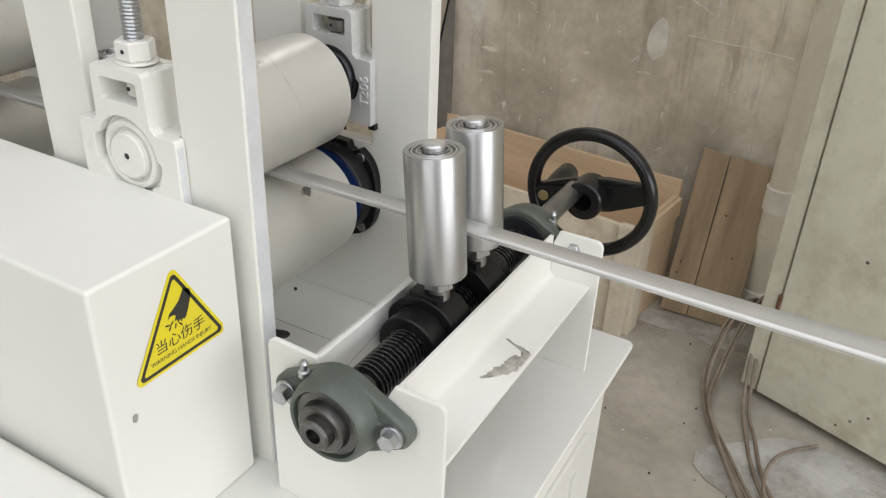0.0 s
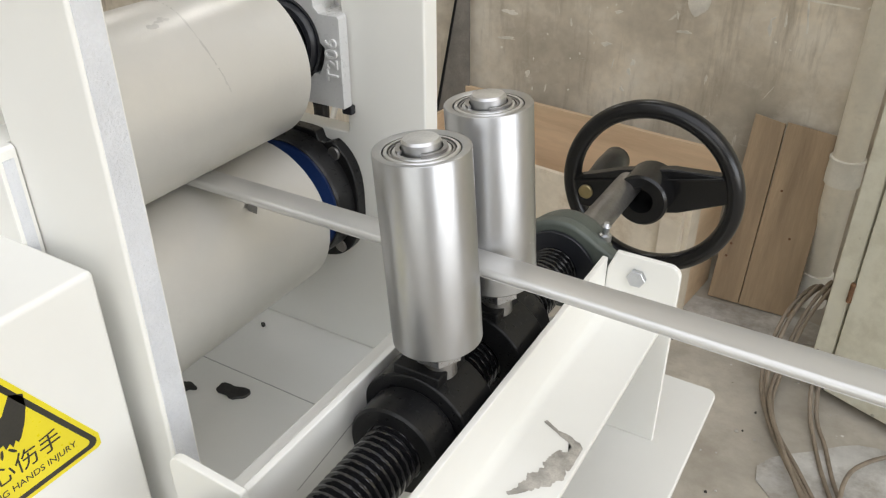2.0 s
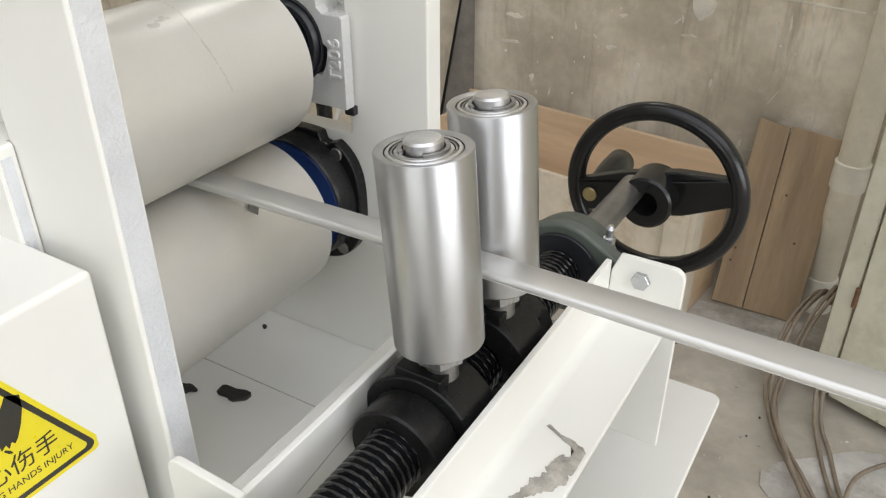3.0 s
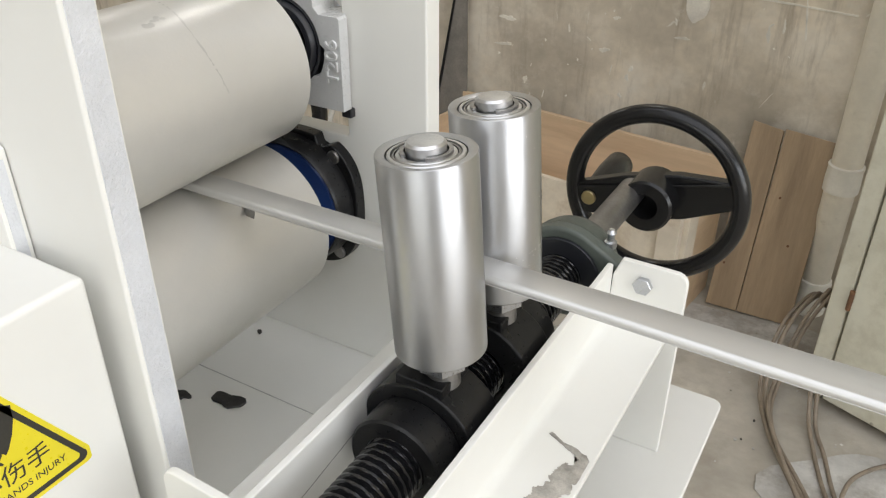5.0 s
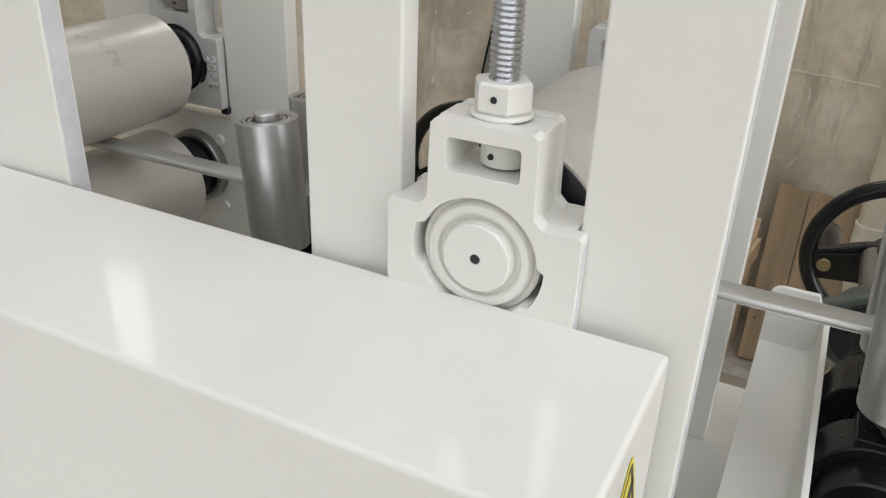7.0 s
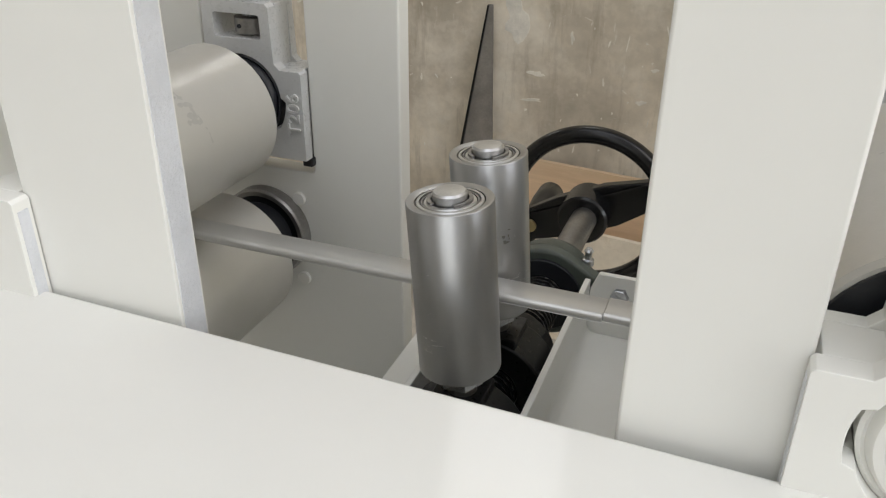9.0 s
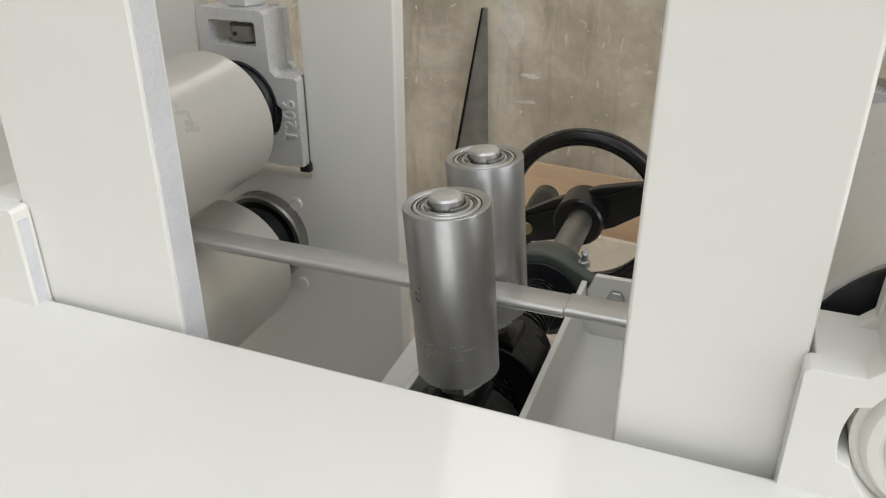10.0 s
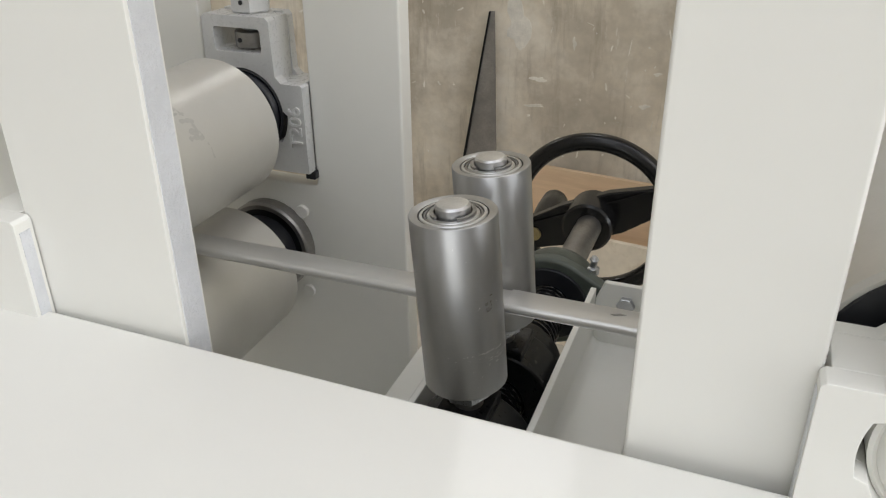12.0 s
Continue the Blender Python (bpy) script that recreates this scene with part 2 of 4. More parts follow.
def lathe(profile, axis="z", at=(0, 0, 0), seg=48, bm=None, close=True):
    """Turns a profile of (radius, height) about an axis; heights run along +axis."""
    bm = bm or bmesh.new()
    rot = AXIS[axis]
    rings = []
    for r, h in profile:
        rings.append([bm.verts.new(rot @ Vector((r * math.cos(a), r * math.sin(a), h)) + Vector(at))
                      for a in (2 * math.pi * i / seg for i in range(seg))])
    for p, q in zip(rings, rings[1:]):
        for i in range(seg):
            bm.faces.new((p[i], p[(i + 1) % seg], q[(i + 1) % seg], q[i]))
    if close:
        bm.faces.new(rings[0][::-1])
        bm.faces.new(rings[-1])
    bmesh.ops.recalc_face_normals(bm, faces=bm.faces[:])
    return bm


def rod(r, h0, h1, axis="z", at=(0, 0, 0), seg=40, c=0.0006, bm=None):
    return lathe([(r - c, h0), (r, h0 + c), (r, h1 - c), (r - c, h1)], axis, at, seg, bm)


def ring(r0, r1, h0, h1, axis="z", at=(0, 0, 0), seg=48, c=0.0005, bm=None):
    bm = lathe([(r0, h0), (r1 - c, h0), (r1, h0 + c), (r1, h1 - c), (r1 - c, h1), (r0, h1), (r0, h0)], axis, at, seg, bm, False)
    bmesh.ops.remove_doubles(bm, verts=bm.verts[:], dist=1e-6)
    return bm


def hexagon(r, h0, h1, axis="z", at=(0, 0, 0), bm=None):
    return lathe([(r * 0.93, h0), (r, h0 + r * 0.06), (r, h1 - r * 0.06), (r * 0.93, h1)], axis, at, 6, bm)


def circle(cx, cz, r, n=40, a0=0.0, a1=360.0):
    full = abs(a1 - a0) >= 360
    steps = n if full else n + 1
    return [(cx + r * math.cos(radians(a0 + (a1 - a0) * i / n)), cz + r * math.sin(radians(a0 + (a1 - a0) * i / n))) for i in range(steps)]


def plate(outer, holes, h0, h1, plane="xz"):
    """A flat plate with openings: outlines in the plane, thickness h0 to h1 along its normal."""
    bm = bmesh.new()
    put = {"xz": lambda u, v, h: (u, h, v), "xy": lambda u, v, h: (u, v, h), "yz": lambda u, v, h: (h, u, v)}[plane]
    edges = []
    for loop in [outer, *holes]:
        vs = [bm.verts.new(put(u, v, h0)) for u, v in loop]
        edges += [bm.edges.new((vs[i], vs[(i + 1) % len(vs)])) for i in range(len(vs))]
    bmesh.ops.triangle_fill(bm, use_beauty=True, use_dissolve=False, edges=edges)
    up = bmesh.ops.extrude_face_region(bm, geom=bm.faces[:])
    shift = Vector(put(0, 0, h1)) - Vector(put(0, 0, h0))
    for g in up["geom"]:
        if isinstance(g, bmesh.types.BMVert):
            g.co += shift
    bmesh.ops.dissolve_limit(bm, angle_limit=0.001, verts=bm.verts[:], edges=bm.edges[:])
    bmesh.ops.recalc_face_normals(bm, faces=bm.faces[:])
    return bm


def rounded(x0, z0, x1, z1, r, corners="1111", n=6):
    """A rectangle's outline with rounded corners, in the order lower left, lower right, upper right, upper left."""
    out = []
    for k, (cx, cz, a) in enumerate(((x0, z0, 180), (x1, z0, 270), (x1, z1, 0), (x0, z1, 90))):
        if corners[k] == "1":
            sx, sz = (1, 1, -1, -1)[k], (1, -1, -1, 1)[k]
            sx = 1 if k in (0, 3) else -1
            sz = 1 if k in (0, 1) else -1
            out += circle(cx + sx * r, cz + sz * r, r, n, a, a + 90)
        else:
            out.append((cx, cz))
    return out


def sweep(points, r, seg=10, bm=None):
    """A round tube along points."""
    bm = bm or bmesh.new()
    pts = [Vector(p) for p in points]
    last, rings = Vector((0.31, 0.2, 0.93)), []
    for i, p in enumerate(pts):
        d = (pts[min(i + 1, len(pts) - 1)] - pts[max(i - 1, 0)]).normalized()
        u = (last - d * last.dot(d)).normalized()
        last = u
        w = d.cross(u)
        rings.append([bm.verts.new(p + r * (math.cos(a) * u + math.sin(a) * w)) for a in (2 * math.pi * k / seg for k in range(seg))])
    for p, q in zip(rings, rings[1:]):
        for i in range(seg):
            bm.faces.new((p[i], p[(i + 1) % seg], q[(i + 1) % seg], q[i]))
    bm.faces.new(rings[0][::-1])
    bm.faces.new(rings[-1])
    return bm


def spline(points, n=12):
    """A smooth line through points."""
    pts = [Vector(p) for p in points]
    out = []
    for i in range(len(pts) - 1):
        a, b, c, d = pts[max(i - 1, 0)], pts[i], pts[i + 1], pts[min(i + 2, len(pts) - 1)]
        for k in range(n):
            t = k / n
            out.append(0.5 * (2 * b + (c - a) * t + (2 * a - 5 * b + 4 * c - d) * t * t + (3 * b - a - 3 * c + d) * t ** 3))
    return out + [pts[-1]]


def lettering(text, size, depth, wide=1.0, heavy=0.0):
    """The outline of words as a bmesh in the xy plane, centred, depth thick."""
    cu = bpy.data.curves.new("lettering", "FONT")
    cu.body, cu.size, cu.extrude, cu.align_x, cu.align_y = text, size, depth / 2, "CENTER", "CENTER"
    cu.offset = heavy
    ob = new("lettering", cu)
    bpy.context.view_layer.update()
    me = bpy.data.meshes.new_from_object(ob.evaluated_get(bpy.context.evaluated_depsgraph_get()))
    bm = bmesh.new()
    bm.from_mesh(me)
    bpy.data.objects.remove(ob)
    bpy.data.curves.remove(cu)
    bpy.data.meshes.remove(me)
    bmesh.ops.scale(bm, vec=(wide, 1, 1), verts=bm.verts[:])
    return bm


def blob(cx, cy, rx, ry, seed, n=26, rough=0.3, turn=0.0):
    """An uneven closed outline."""
    rnd = random.Random(seed)
    ph = [rnd.uniform(0, 6.3) for _ in range(5)]
    out = []
    for i in range(n):
        a = 2 * math.pi * i / n
        k = 1 + rough * sum(math.sin((j + 2) * a + ph[j]) / (j + 1.6) for j in range(5))
        u, v = rx * k * math.cos(a), ry * k * math.sin(a)
        ct, st = math.cos(radians(turn)), math.sin(radians(turn))
        out.append((cx + u * ct - v * st, cy + u * st + v * ct))
    return out


# ---- the room ----
def wall_with_openings(name, axis, at, thick, u0, u1, z1, openings, mat, label):
    outer = [(u0, 0), (u1, 0), (u1, z1), (u0, z1)]
    holes = [[(a, c), (b, c), (b, d), (a, d)] for a, b, c, d in openings]
    bm = plate(outer, holes, at, at + thick, "xz" if axis == "y" else "yz")
    return single(name, bm, mat, label, "wall", kind="structure", smooth=0)


single("floor", bm_box((WEST, SOUTH, -0.12), (EAST, NORTH, 0)), FLOOR, "stained dusty grey concrete workshop floor", "floor", kind="structure", smooth=0)
wall_with_openings("wall_north", "y", NORTH, 0.2, WEST - 0.2, EAST + 0.2, TOP, [(-2.7, -2.0, 2.5, 3.0), (-0.9, -0.4, 2.5, 3.0)], WALL,
                   "bare brown-grey plaster wall with white scrapes")
# Unseen walls close the room; the south opening is added for its fill lamp.
wall_with_openings("wall_south", "y", SOUTH - 0.2, 0.2, WEST - 0.2, EAST + 0.2, TOP, [(-1.0, 3.4, 0.95, 3.25)], ROOM, "plain pale limewashed workshop wall")
wall_with_openings("wall_east", "x", EAST, 0.2, SOUTH, NORTH, TOP, [(-4.1, 0.9, 0.75, 3.05)], ROOM, "plain pale limewashed workshop wall")
wall_with_openings("wall_west", "x", WEST - 0.2, 0.2, SOUTH, NORTH, TOP, [], ROOM, "plain pale limewashed workshop wall")
# Unseen ceiling; its opening is made up to go with the overhead fill lamp.
single("ceiling", plate([(WEST - 0.2, SOUTH - 0.2), (EAST + 0.2, SOUTH - 0.2), (EAST + 0.2, NORTH + 0.2), (WEST - 0.2, NORTH + 0.2)], [[(-1.5, -3.9), (4.1, -3.9), (4.1, 0.5), (-1.5, 0.5)]], TOP, TOP + 0.15, "xy"), CEILING, "plain off-white ceiling, unseen, with an opening added for overhead light", "ceiling", kind="structure", smooth=0)

# lime smears and scrapes on the wall
rnd = random.Random(4)
smear = plate(blob(-0.115, 0.702, 0.026, 0.062, 3, rough=0.12, turn=-4), [], NORTH - 0.003, NORTH - 0.0005)
single("plaster_patch", smear, LIME, "small upright white filler patch on the wall", "wall patch", kind="structure")
scr = bmesh.new()
for k in range(130):
    x, z = rnd.uniform(-1.35, 0.32), rnd.uniform(0.25, 1.15)
    length, wide = min(0.035, 0.0015 + rnd.expovariate(1 / 0.006)), rnd.uniform(0.0007, 0.003)
    piece = plate(blob(x, z, length, wide, k, 10, 0.35, rnd.choice((rnd.uniform(-180, 180), rnd.uniform(70, 110)))), [], NORTH - 0.0025, NORTH - 0.0005)
    tmp = bpy.data.meshes.new("tmp")
    piece.to_mesh(tmp)
    scr.from_mesh(tmp)
    piece.free()
    bpy.data.meshes.remove(tmp)
for k, (x, z, rx, rz) in enumerate(((-0.69, 0.73, 0.035, 0.055), (-0.63, 0.589, 0.02, 0.007), (-0.638, 0.515, 0.026, 0.004), (-0.344, 0.542, 0.012, 0.006), (-0.264, 0.504, 0.005, 0.009),
                                    (-0.142, 0.603, 0.016, 0.004), (0.06, 0.641, 0.004, 0.02), (0.092, 0.663, 0.003, 0.014), (-0.568, 0.423, 0.005, 0.012), (-0.318, 0.63, 0.008, 0.005),
                                    (-0.538, 0.693, 0.005, 0.014), (0.032, 0.809, 0.004, 0.02), (-0.273, 0.478, 0.006, 0.007))):
    piece = plate(blob(x, z, rx, rz, 300 + k, 22, 0.42), [], NORTH - 0.0022, NORTH - 0.0005)
    tmp = bpy.data.meshes.new("tmp")
    piece.to_mesh(tmp)
    scr.from_mesh(tmp)
    piece.free()
    bpy.data.meshes.remove(tmp)
for k, (x0, z0, x1, z1) in enumerate(((-0.036, 0.726, 0.242, 0.71), (0.127, 0.742, 0.144, 0.64), (-0.06, 0.83, 0.02, 0.79))):
    d = Vector((x1 - x0, z1 - z0))
    nrm = Vector((-d.y, d.x)).normalized() * 0.002
    line = [(x0 + d.x * t + nrm.x * s * (0.5 + rnd.random()), z0 + d.y * t + nrm.y * s * (0.5 + rnd.random()))
            for s, ts in ((1, range(13)), (-1, range(12, -1, -1))) for t in [q / 12 for q in ts]]
    piece = plate(line, [], NORTH - 0.002, NORTH - 0.0005)
    tmp = bpy.data.meshes.new("tmp")
    piece.to_mesh(tmp)
    scr.from_mesh(tmp)
    piece.free()
    bpy.data.meshes.remove(tmp)
single("wall_scrapes", scr, LIME, "scattered white lime scrapes on the wall", "wall scrapes", kind="stuff", smooth=0)

# spilt cement and grit on the floor
single("cement_spill", plate(blob(0.62, 1.12, 0.24, 0.20, 8, 40, 0.22), [], 0.0, 0.003, "xy"), CEMENT, "dried white cement spill on the floor", "cement spill", kind="structure")
single("cement_spill", plate(blob(0.22, 1.62, 0.20, 0.06, 18, 40, 0.3), [], 0.0, 0.002, "xy"), CEMENT, "thin dried pale cement smear on the floor", "cement spill", kind="structure")
grit = bmesh.new()
for k in range(70):
    s = rnd.uniform(0.0012, 0.0045)
    bmesh.ops.create_icosphere(grit, subdivisions=1, radius=s,
                               matrix=Matrix.Translation((rnd.uniform(-0.1, 0.75), rnd.uniform(0.75, 1.75), s * 0.5)) @ Matrix.Diagonal((1, rnd.uniform(0.6, 1.6), 0.6, 1)))
single("floor_grit", grit, CEMENT, "scattered pale cement grit on the floor", "grit", kind="stuff")
grit = bmesh.new()
for k in range(26):
    s = rnd.uniform(0.0012, 0.0036)
    bmesh.ops.create_icosphere(grit, subdivisions=1, radius=s,
                               matrix=Matrix.Translation((rnd.uniform(-0.1, 0.7), rnd.uniform(0.7, 1.6), s * 0.4)) @ Matrix.Diagonal((1, rnd.uniform(0.5, 2), 0.5, 1)))
single("floor_grit", grit, CRUMB, "scattered dark crumbs on the floor", "grit", kind="stuff")

# ---- machine bed ----
P = 0.39          # distance between roller stations
PB = 0.401        # distance between roll stands
BED = 0.777
AX = 0.1995       # screw axis
SZ = 0.896
bed = thing("machine_bed", (0, 0, 0), "cream-painted steel machine bed on the concrete floor", "machine bed")
part("bed_plate", plate(rounded(-1.6, -0.215, 0.310, 0.336, 0.008), [], BED - 0.006, BED, "xy"), CREAM, bed, bevel=0.0015)
part("bed_cabinet", bm_box((-1.58, -0.195, 0.0), (0.292, 0.320, BED - 0.006)), CREAM, bed, bevel=0.004)
part("side_panel", plate(rounded(-0.15, 0.10, 0.27, 0.70, 0.012), [rounded(-0.12, 0.13, 0.24, 0.67, 0.01)], 0.292, 0.2965, "yz"), CREAM, bed, bevel=0.001)
part("bed_joint", bm_box((-0.095, 0.1667, BED), (0.125, 0.1673, BED + 0.0005)), RUB, bed, "thin dark seam line")
for x in (0.085, 0.085 - P):
    part("bolt", hexagon(0.0075, BED, BED + 0.006, "z", (x, 0.214, 0)), CREAM, bed)

crumbs = [(-0.011, 0.146, 0.0125, 0.0075, 1), (-0.047, 0.132, 0.008, 0.005, 2), (-0.049, 0.224, 0.0022, 0.0016, 5), (-0.079, 0.212, 0.008, 0.004, 6), (-0.076, 0.160, 0.006, 0.004, 9)]
for x, y, rx, ry, s in crumbs:
    single("plastic_crumb", plate(blob(x, y, rx, ry, s, 22, 0.3), [], BED, BED + 0.0025, "xy"), CRUMB, "flat dark plastic scrap lying on the bed", "plastic scrap", "scraps on the bed", bevel=0.0007)

# ---- roll stations ----
RX = 0.0
UP, LOW = 1.031, 0.915
UPB, LOWB = 1.022, 0.9165     # the second stand carries smaller rolls


def roll_stand(x1r, x1far):
    st = thing("roll_stand", (RX, 0.12, BED), "cream-painted steel stand of two slotted upright plates", "roll stand", "roll stations")
    for y0, y1, inner, xr in ((0.0, 0.016, 0.046, x1r), (0.245, 0.261, 0.041, x1far)):
        slot = rounded(-inner, 0.190, inner, 0.72, 0.002, n=2)
        part("slotted_plate", plate([(-0.101, 0.0), (xr, 0.0), (xr, 0.77), (-0.101, 0.77)], [slot], y0 - 0.12, y1 - 0.12), CREAM, st, bevel=0.0018)
    part("cut_edge", bm_box((x1r, -0.1182, 0.002), (x1r + 0.0004, -0.1058, 0.768)), CREAM_EDGE_SKY_TINT, st, "rough flame-cut plate edge")
    part("tie_bar", bm_box((-0.085, -0.104, 0.735), (0.085, 0.125, 0.755)), CREAM, st, bevel=0.002)
    return st


def press_roll(z, dark, DR=0.0562):
    ro = thing("press_roll", (RX, 0.12, z), "smooth satin off-white press roll between the posts", "press roll", "press rolls")
    y0, y1 = -0.085, 0.0785
    part("shell", lathe([(DR - 0.012, y0), (DR - 0.002, y0), (DR, y0 + 0.002), (DR, y1 - 0.002), (DR - 0.002, y1), (DR - 0.012, y1)], "y", seg=96), DRUM, ro)
    part("shaft", rod(0.015, -0.125, 0.125, "y"), STEEL, ro, "plain steel shaft")
    part("near_cap", ring(0.031, DR - 0.0035, y0 - 0.0012, y0 + 0.003, "y"), RUBBER, ro, "dark blue-grey end cap")
    part("near_seal", ring(0.016, 0.0308, y0 - 0.0006, y0 + 0.003, "y"), BLUE, ro, "blue bearing seal")
    part("end_cap", ring(0.016, DR - 0.014, y1, y1 + 0.006, "y"), RUBBER if dark else STEEL, ro, "dark end cap")
    return ro


def rub_marks(roll, seed, streaks, DR, mat):
    """A wandering worn line round the roll, with dark smudges beside it."""
    r = random.Random(seed)
    R2 = DR + 0.00015
    bm = bmesh.new()

    def patch(y, a, ly, la, n=9):
        wob = [r.uniform(0.85, 1.15) for _ in range(n)]
        bm.faces.new([bm.verts.new((R2 * math.cos(radians(a + la * wob[i] * math.sin(6.2832 * i / n))), y + ly * wob[i] * math.cos(6.2832 * i / n),
                                    R2 * math.sin(radians(a + la * wob[i] * math.sin(6.2832 * i / n))))) for i in range(n)])

    rows = []
    for i in range(76):
        y = 0.008 + 0.0035 * math.sin(i * 0.11 + seed) + r.uniform(-0.0003, 0.0003)
        w = r.uniform(0.0002, 0.0008)
        a = radians(10 + 2 * i)
        rows.append([bm.verts.new((R2 * math.cos(a), y + e * w, R2 * math.sin(a))) for e in (-1, 1)])
    for p, q in zip(rows, rows[1:]):
        if r.random() < 0.88:
            bm.faces.new((p[0], p[1], q[1], q[0]))
    for k in range(streaks):
        cy, ca = r.choice(((-0.012, 62), (-0.003, 58), (0.002, 50), (0.006, 40), (-0.006, 66), (0.004, 30)))
        for j in range(4):
            patch(cy + r.uniform(-0.004, 0.004), ca + r.uniform(-4, 4), r.uniform(0.0010, 0.0030), r.uniform(0.8, 2.6))
    part("rub_mark", bm, mat, roll, "faint dark rub marks round the roll")


def bearing_hole():
    """A round seat with a relief slot at each side."""
    out = []
    for i in range(72):
        a = i * 5
        rr = 0.0338 if (155 < a < 200 or a > 322 or a < 2) else 0.0304
        out.append((rr * math.cos(radians(a)), rr * math.sin(radians(a))))
    return out


def take_up_block(painted, w=0.050):
    """A cast take-up bearing block: wide body in the slot, neck with a window, bearing insert and cap, facing -y."""
    main = CREAM if painted else CAST
    lab = "cream-painted cast take-up bearing block between the posts" if painted else "grey cast take-up bearing block between the posts"
    bk = thing("bearing_block", (0, 0, UP), lab, "bearing block", "bearing blocks")
    wl = w - 0.0025 if painted else w
    outer = [(-wl, -0.041), (w, -0.041), (w, 0.0205), (w - 0.0015, 0.022), (0.031, 0.022), (0.027, 0.026), (0.026, 0.0625),
             (0.0235, 0.065), (-0.0235, 0.065), (-0.026, 0.0625), (-0.027, 0.026), (-0.031, 0.022), (0.0015 - wl, 0.022), (-wl, 0.0205)]
    window = rounded(-0.0175, 0.041, 0.0185, 0.057, 0.002)
    front = -0.0100 if painted else -0.004
    part("housing", plate(outer, [window, bearing_hole()], front, 0.005 if not painted else -0.0006), main, bk, bevel=0.0018)
    if painted:
        for x in (-wl, w):
            part("cast_edge", bm_box((x - 0.0003, front + 0.002, -0.039), (x + 0.0003, -0.0026, 0.0165)), CREAM_EDGE_SKY_TINT, bk, "rough pale casting edge")
    inner = [(-0.0445, -0.041), (0.0445, -0.041), (0.0445, 0.022), (0.026, 0.022), (0.026, 0.064), (-0.026, 0.064), (-0.026, 0.022), (-0.0445, 0.022)]
    part("guide_body", plate(inner, [window, bearing_hole()], 0.005 if not painted else -0.0008, 0.020), main, bk, bevel=0.0008)
    part("back_flange", plate(outer, [window, bearing_hole()], 0.020, 0.027), main, bk, bevel=0.0015)
    part("bearing_insert", lathe([(0.0302, 0.012), (0.0302, -0.003), (0.0288, -0.004), (0.0275, -0.003), (0.0268, -0.006), (0.0255, -0.0075), (0.0225, -0.008),
                                  (0.0212, -0.007), (0.0205, -0.0045), (0.0185, -0.0042), (0.0178, -0.0075)][::-1], "y"), main if painted else RUBBER, bk)
    part("end_cap", lathe([(0.0174, 0.0), (0.0174, -0.0095), (0.0165, -0.0105), (0.0026, -0.0108), (0.0022, -0.007)][::-1], "y"), main if painted else STEEL, bk)
    # Black plug, level with the cap, paints the dark of the small hole.
    part("centre_hole_shade", rod(0.0022, -0.0109, -0.006, "y", seg=16, c=0.0001), RUBBER, bk, "small black plug painting the shade in the centre hole")
    if not painted:
        part("stop_block", bm_box((0.040, 0.002, -0.0475), (w + 0.001, 0.012, -0.041)), RUBBER, bk, "black rubber stop", bevel=0.001)
    part("lock_collar", rod(0.0115, 0.0425, 0.0535, "z", (0.003, 0.011, 0), 32), main if painted else STEEL, bk, "round lock collar in the window")
    part("set_screw", rod(0.0015, -0.0122, -0.009, "y", (0.0005, 0.011, 0.048), 12, 0.0002), RUBBER, bk, "dark set screw")
    return bk


def threaded(r, depth, pitch, h0, h1, axis, at, seg=36, per=4, sharp=False):
    """A rod with a helical thread."""
    bm = bmesh.new()
    rot = AXIS[axis]
    n = max(2, int((h1 - h0) / pitch * per))
    rings = []
    for k in range(n + 1):
        h = h0 + (h1 - h0) * k / n
        row = []
        for i in range(seg):
            ph = (h / pitch + i / seg) % 1
            rr = r - depth * (min(1.0, max(0.0, abs(2 * ph - 1) * 2.2 - 0.7)) if sharp else abs(2 * ph - 1) ** 0.8)
            a = 2 * math.pi * i / seg
            row.append(bm.verts.new(rot @ Vector((rr * math.cos(a), rr * math.sin(a), h)) + Vector(at)))
        rings.append(row)
    for p, q in zip(rings, rings[1:]):
        for i in range(seg):
            bm.faces.new((p[i], p[(i + 1) % seg], q[(i + 1) % seg], q[i]))
    bm.faces.new(rings[0][::-1])
    bm.faces.new(rings[-1])
    bmesh.ops.recalc_face_normals(bm, faces=bm.faces[:])
    return bm


def lifting_screw(painted):
    sc = thing("lifting_screw", (0.003, 0.0, UP + 0.064), "upright threaded steel screw above the bearing block", "screw", "lifting screws")
    part("washer", rod(0.0150, 0.001, 0.0032, "z", (0, 0.011, 0)), CREAM if painted else CAST, sc)
    part("collar_nut", lathe([(0.0125, 0.0032), (0.0140, 0.0046), (0.0140, 0.0162), (0.0125, 0.0176)], "z", (0, 0.011, 0), 6), CREAM if painted else CAST, sc,
         "cream-painted collar nut" if painted else "grey collar nut")
    part("set_screw", rod(0.0016, -0.0128, -0.009, "y", (0.0005, 0.011, 0.0105), 12, 0.0002), RUBBER, sc, "dark set screw")
    part("threaded_rod", threaded(0.0074, 0.0011, 0.0026, -0.012, 0.30, "z", (0, 0.011, 0), 32, 8), ZINC, sc, "bright threaded rod", smooth=60)
    return sc


def model_number(block):
    bm = lettering("T206", 0.0135, 0.0022, 1.05, 0.0001)
    bmesh.ops.transform(bm, matrix=pose(0.0402, -0.0045, -0.0075, 90, 0, 0) @ pose(0, 0, 0, 0, 0, 90), verts=bm.verts[:])
    part("model_number", bm, CAST_HIGHLIGHT, block, "raised cast characters T206", smooth=0)


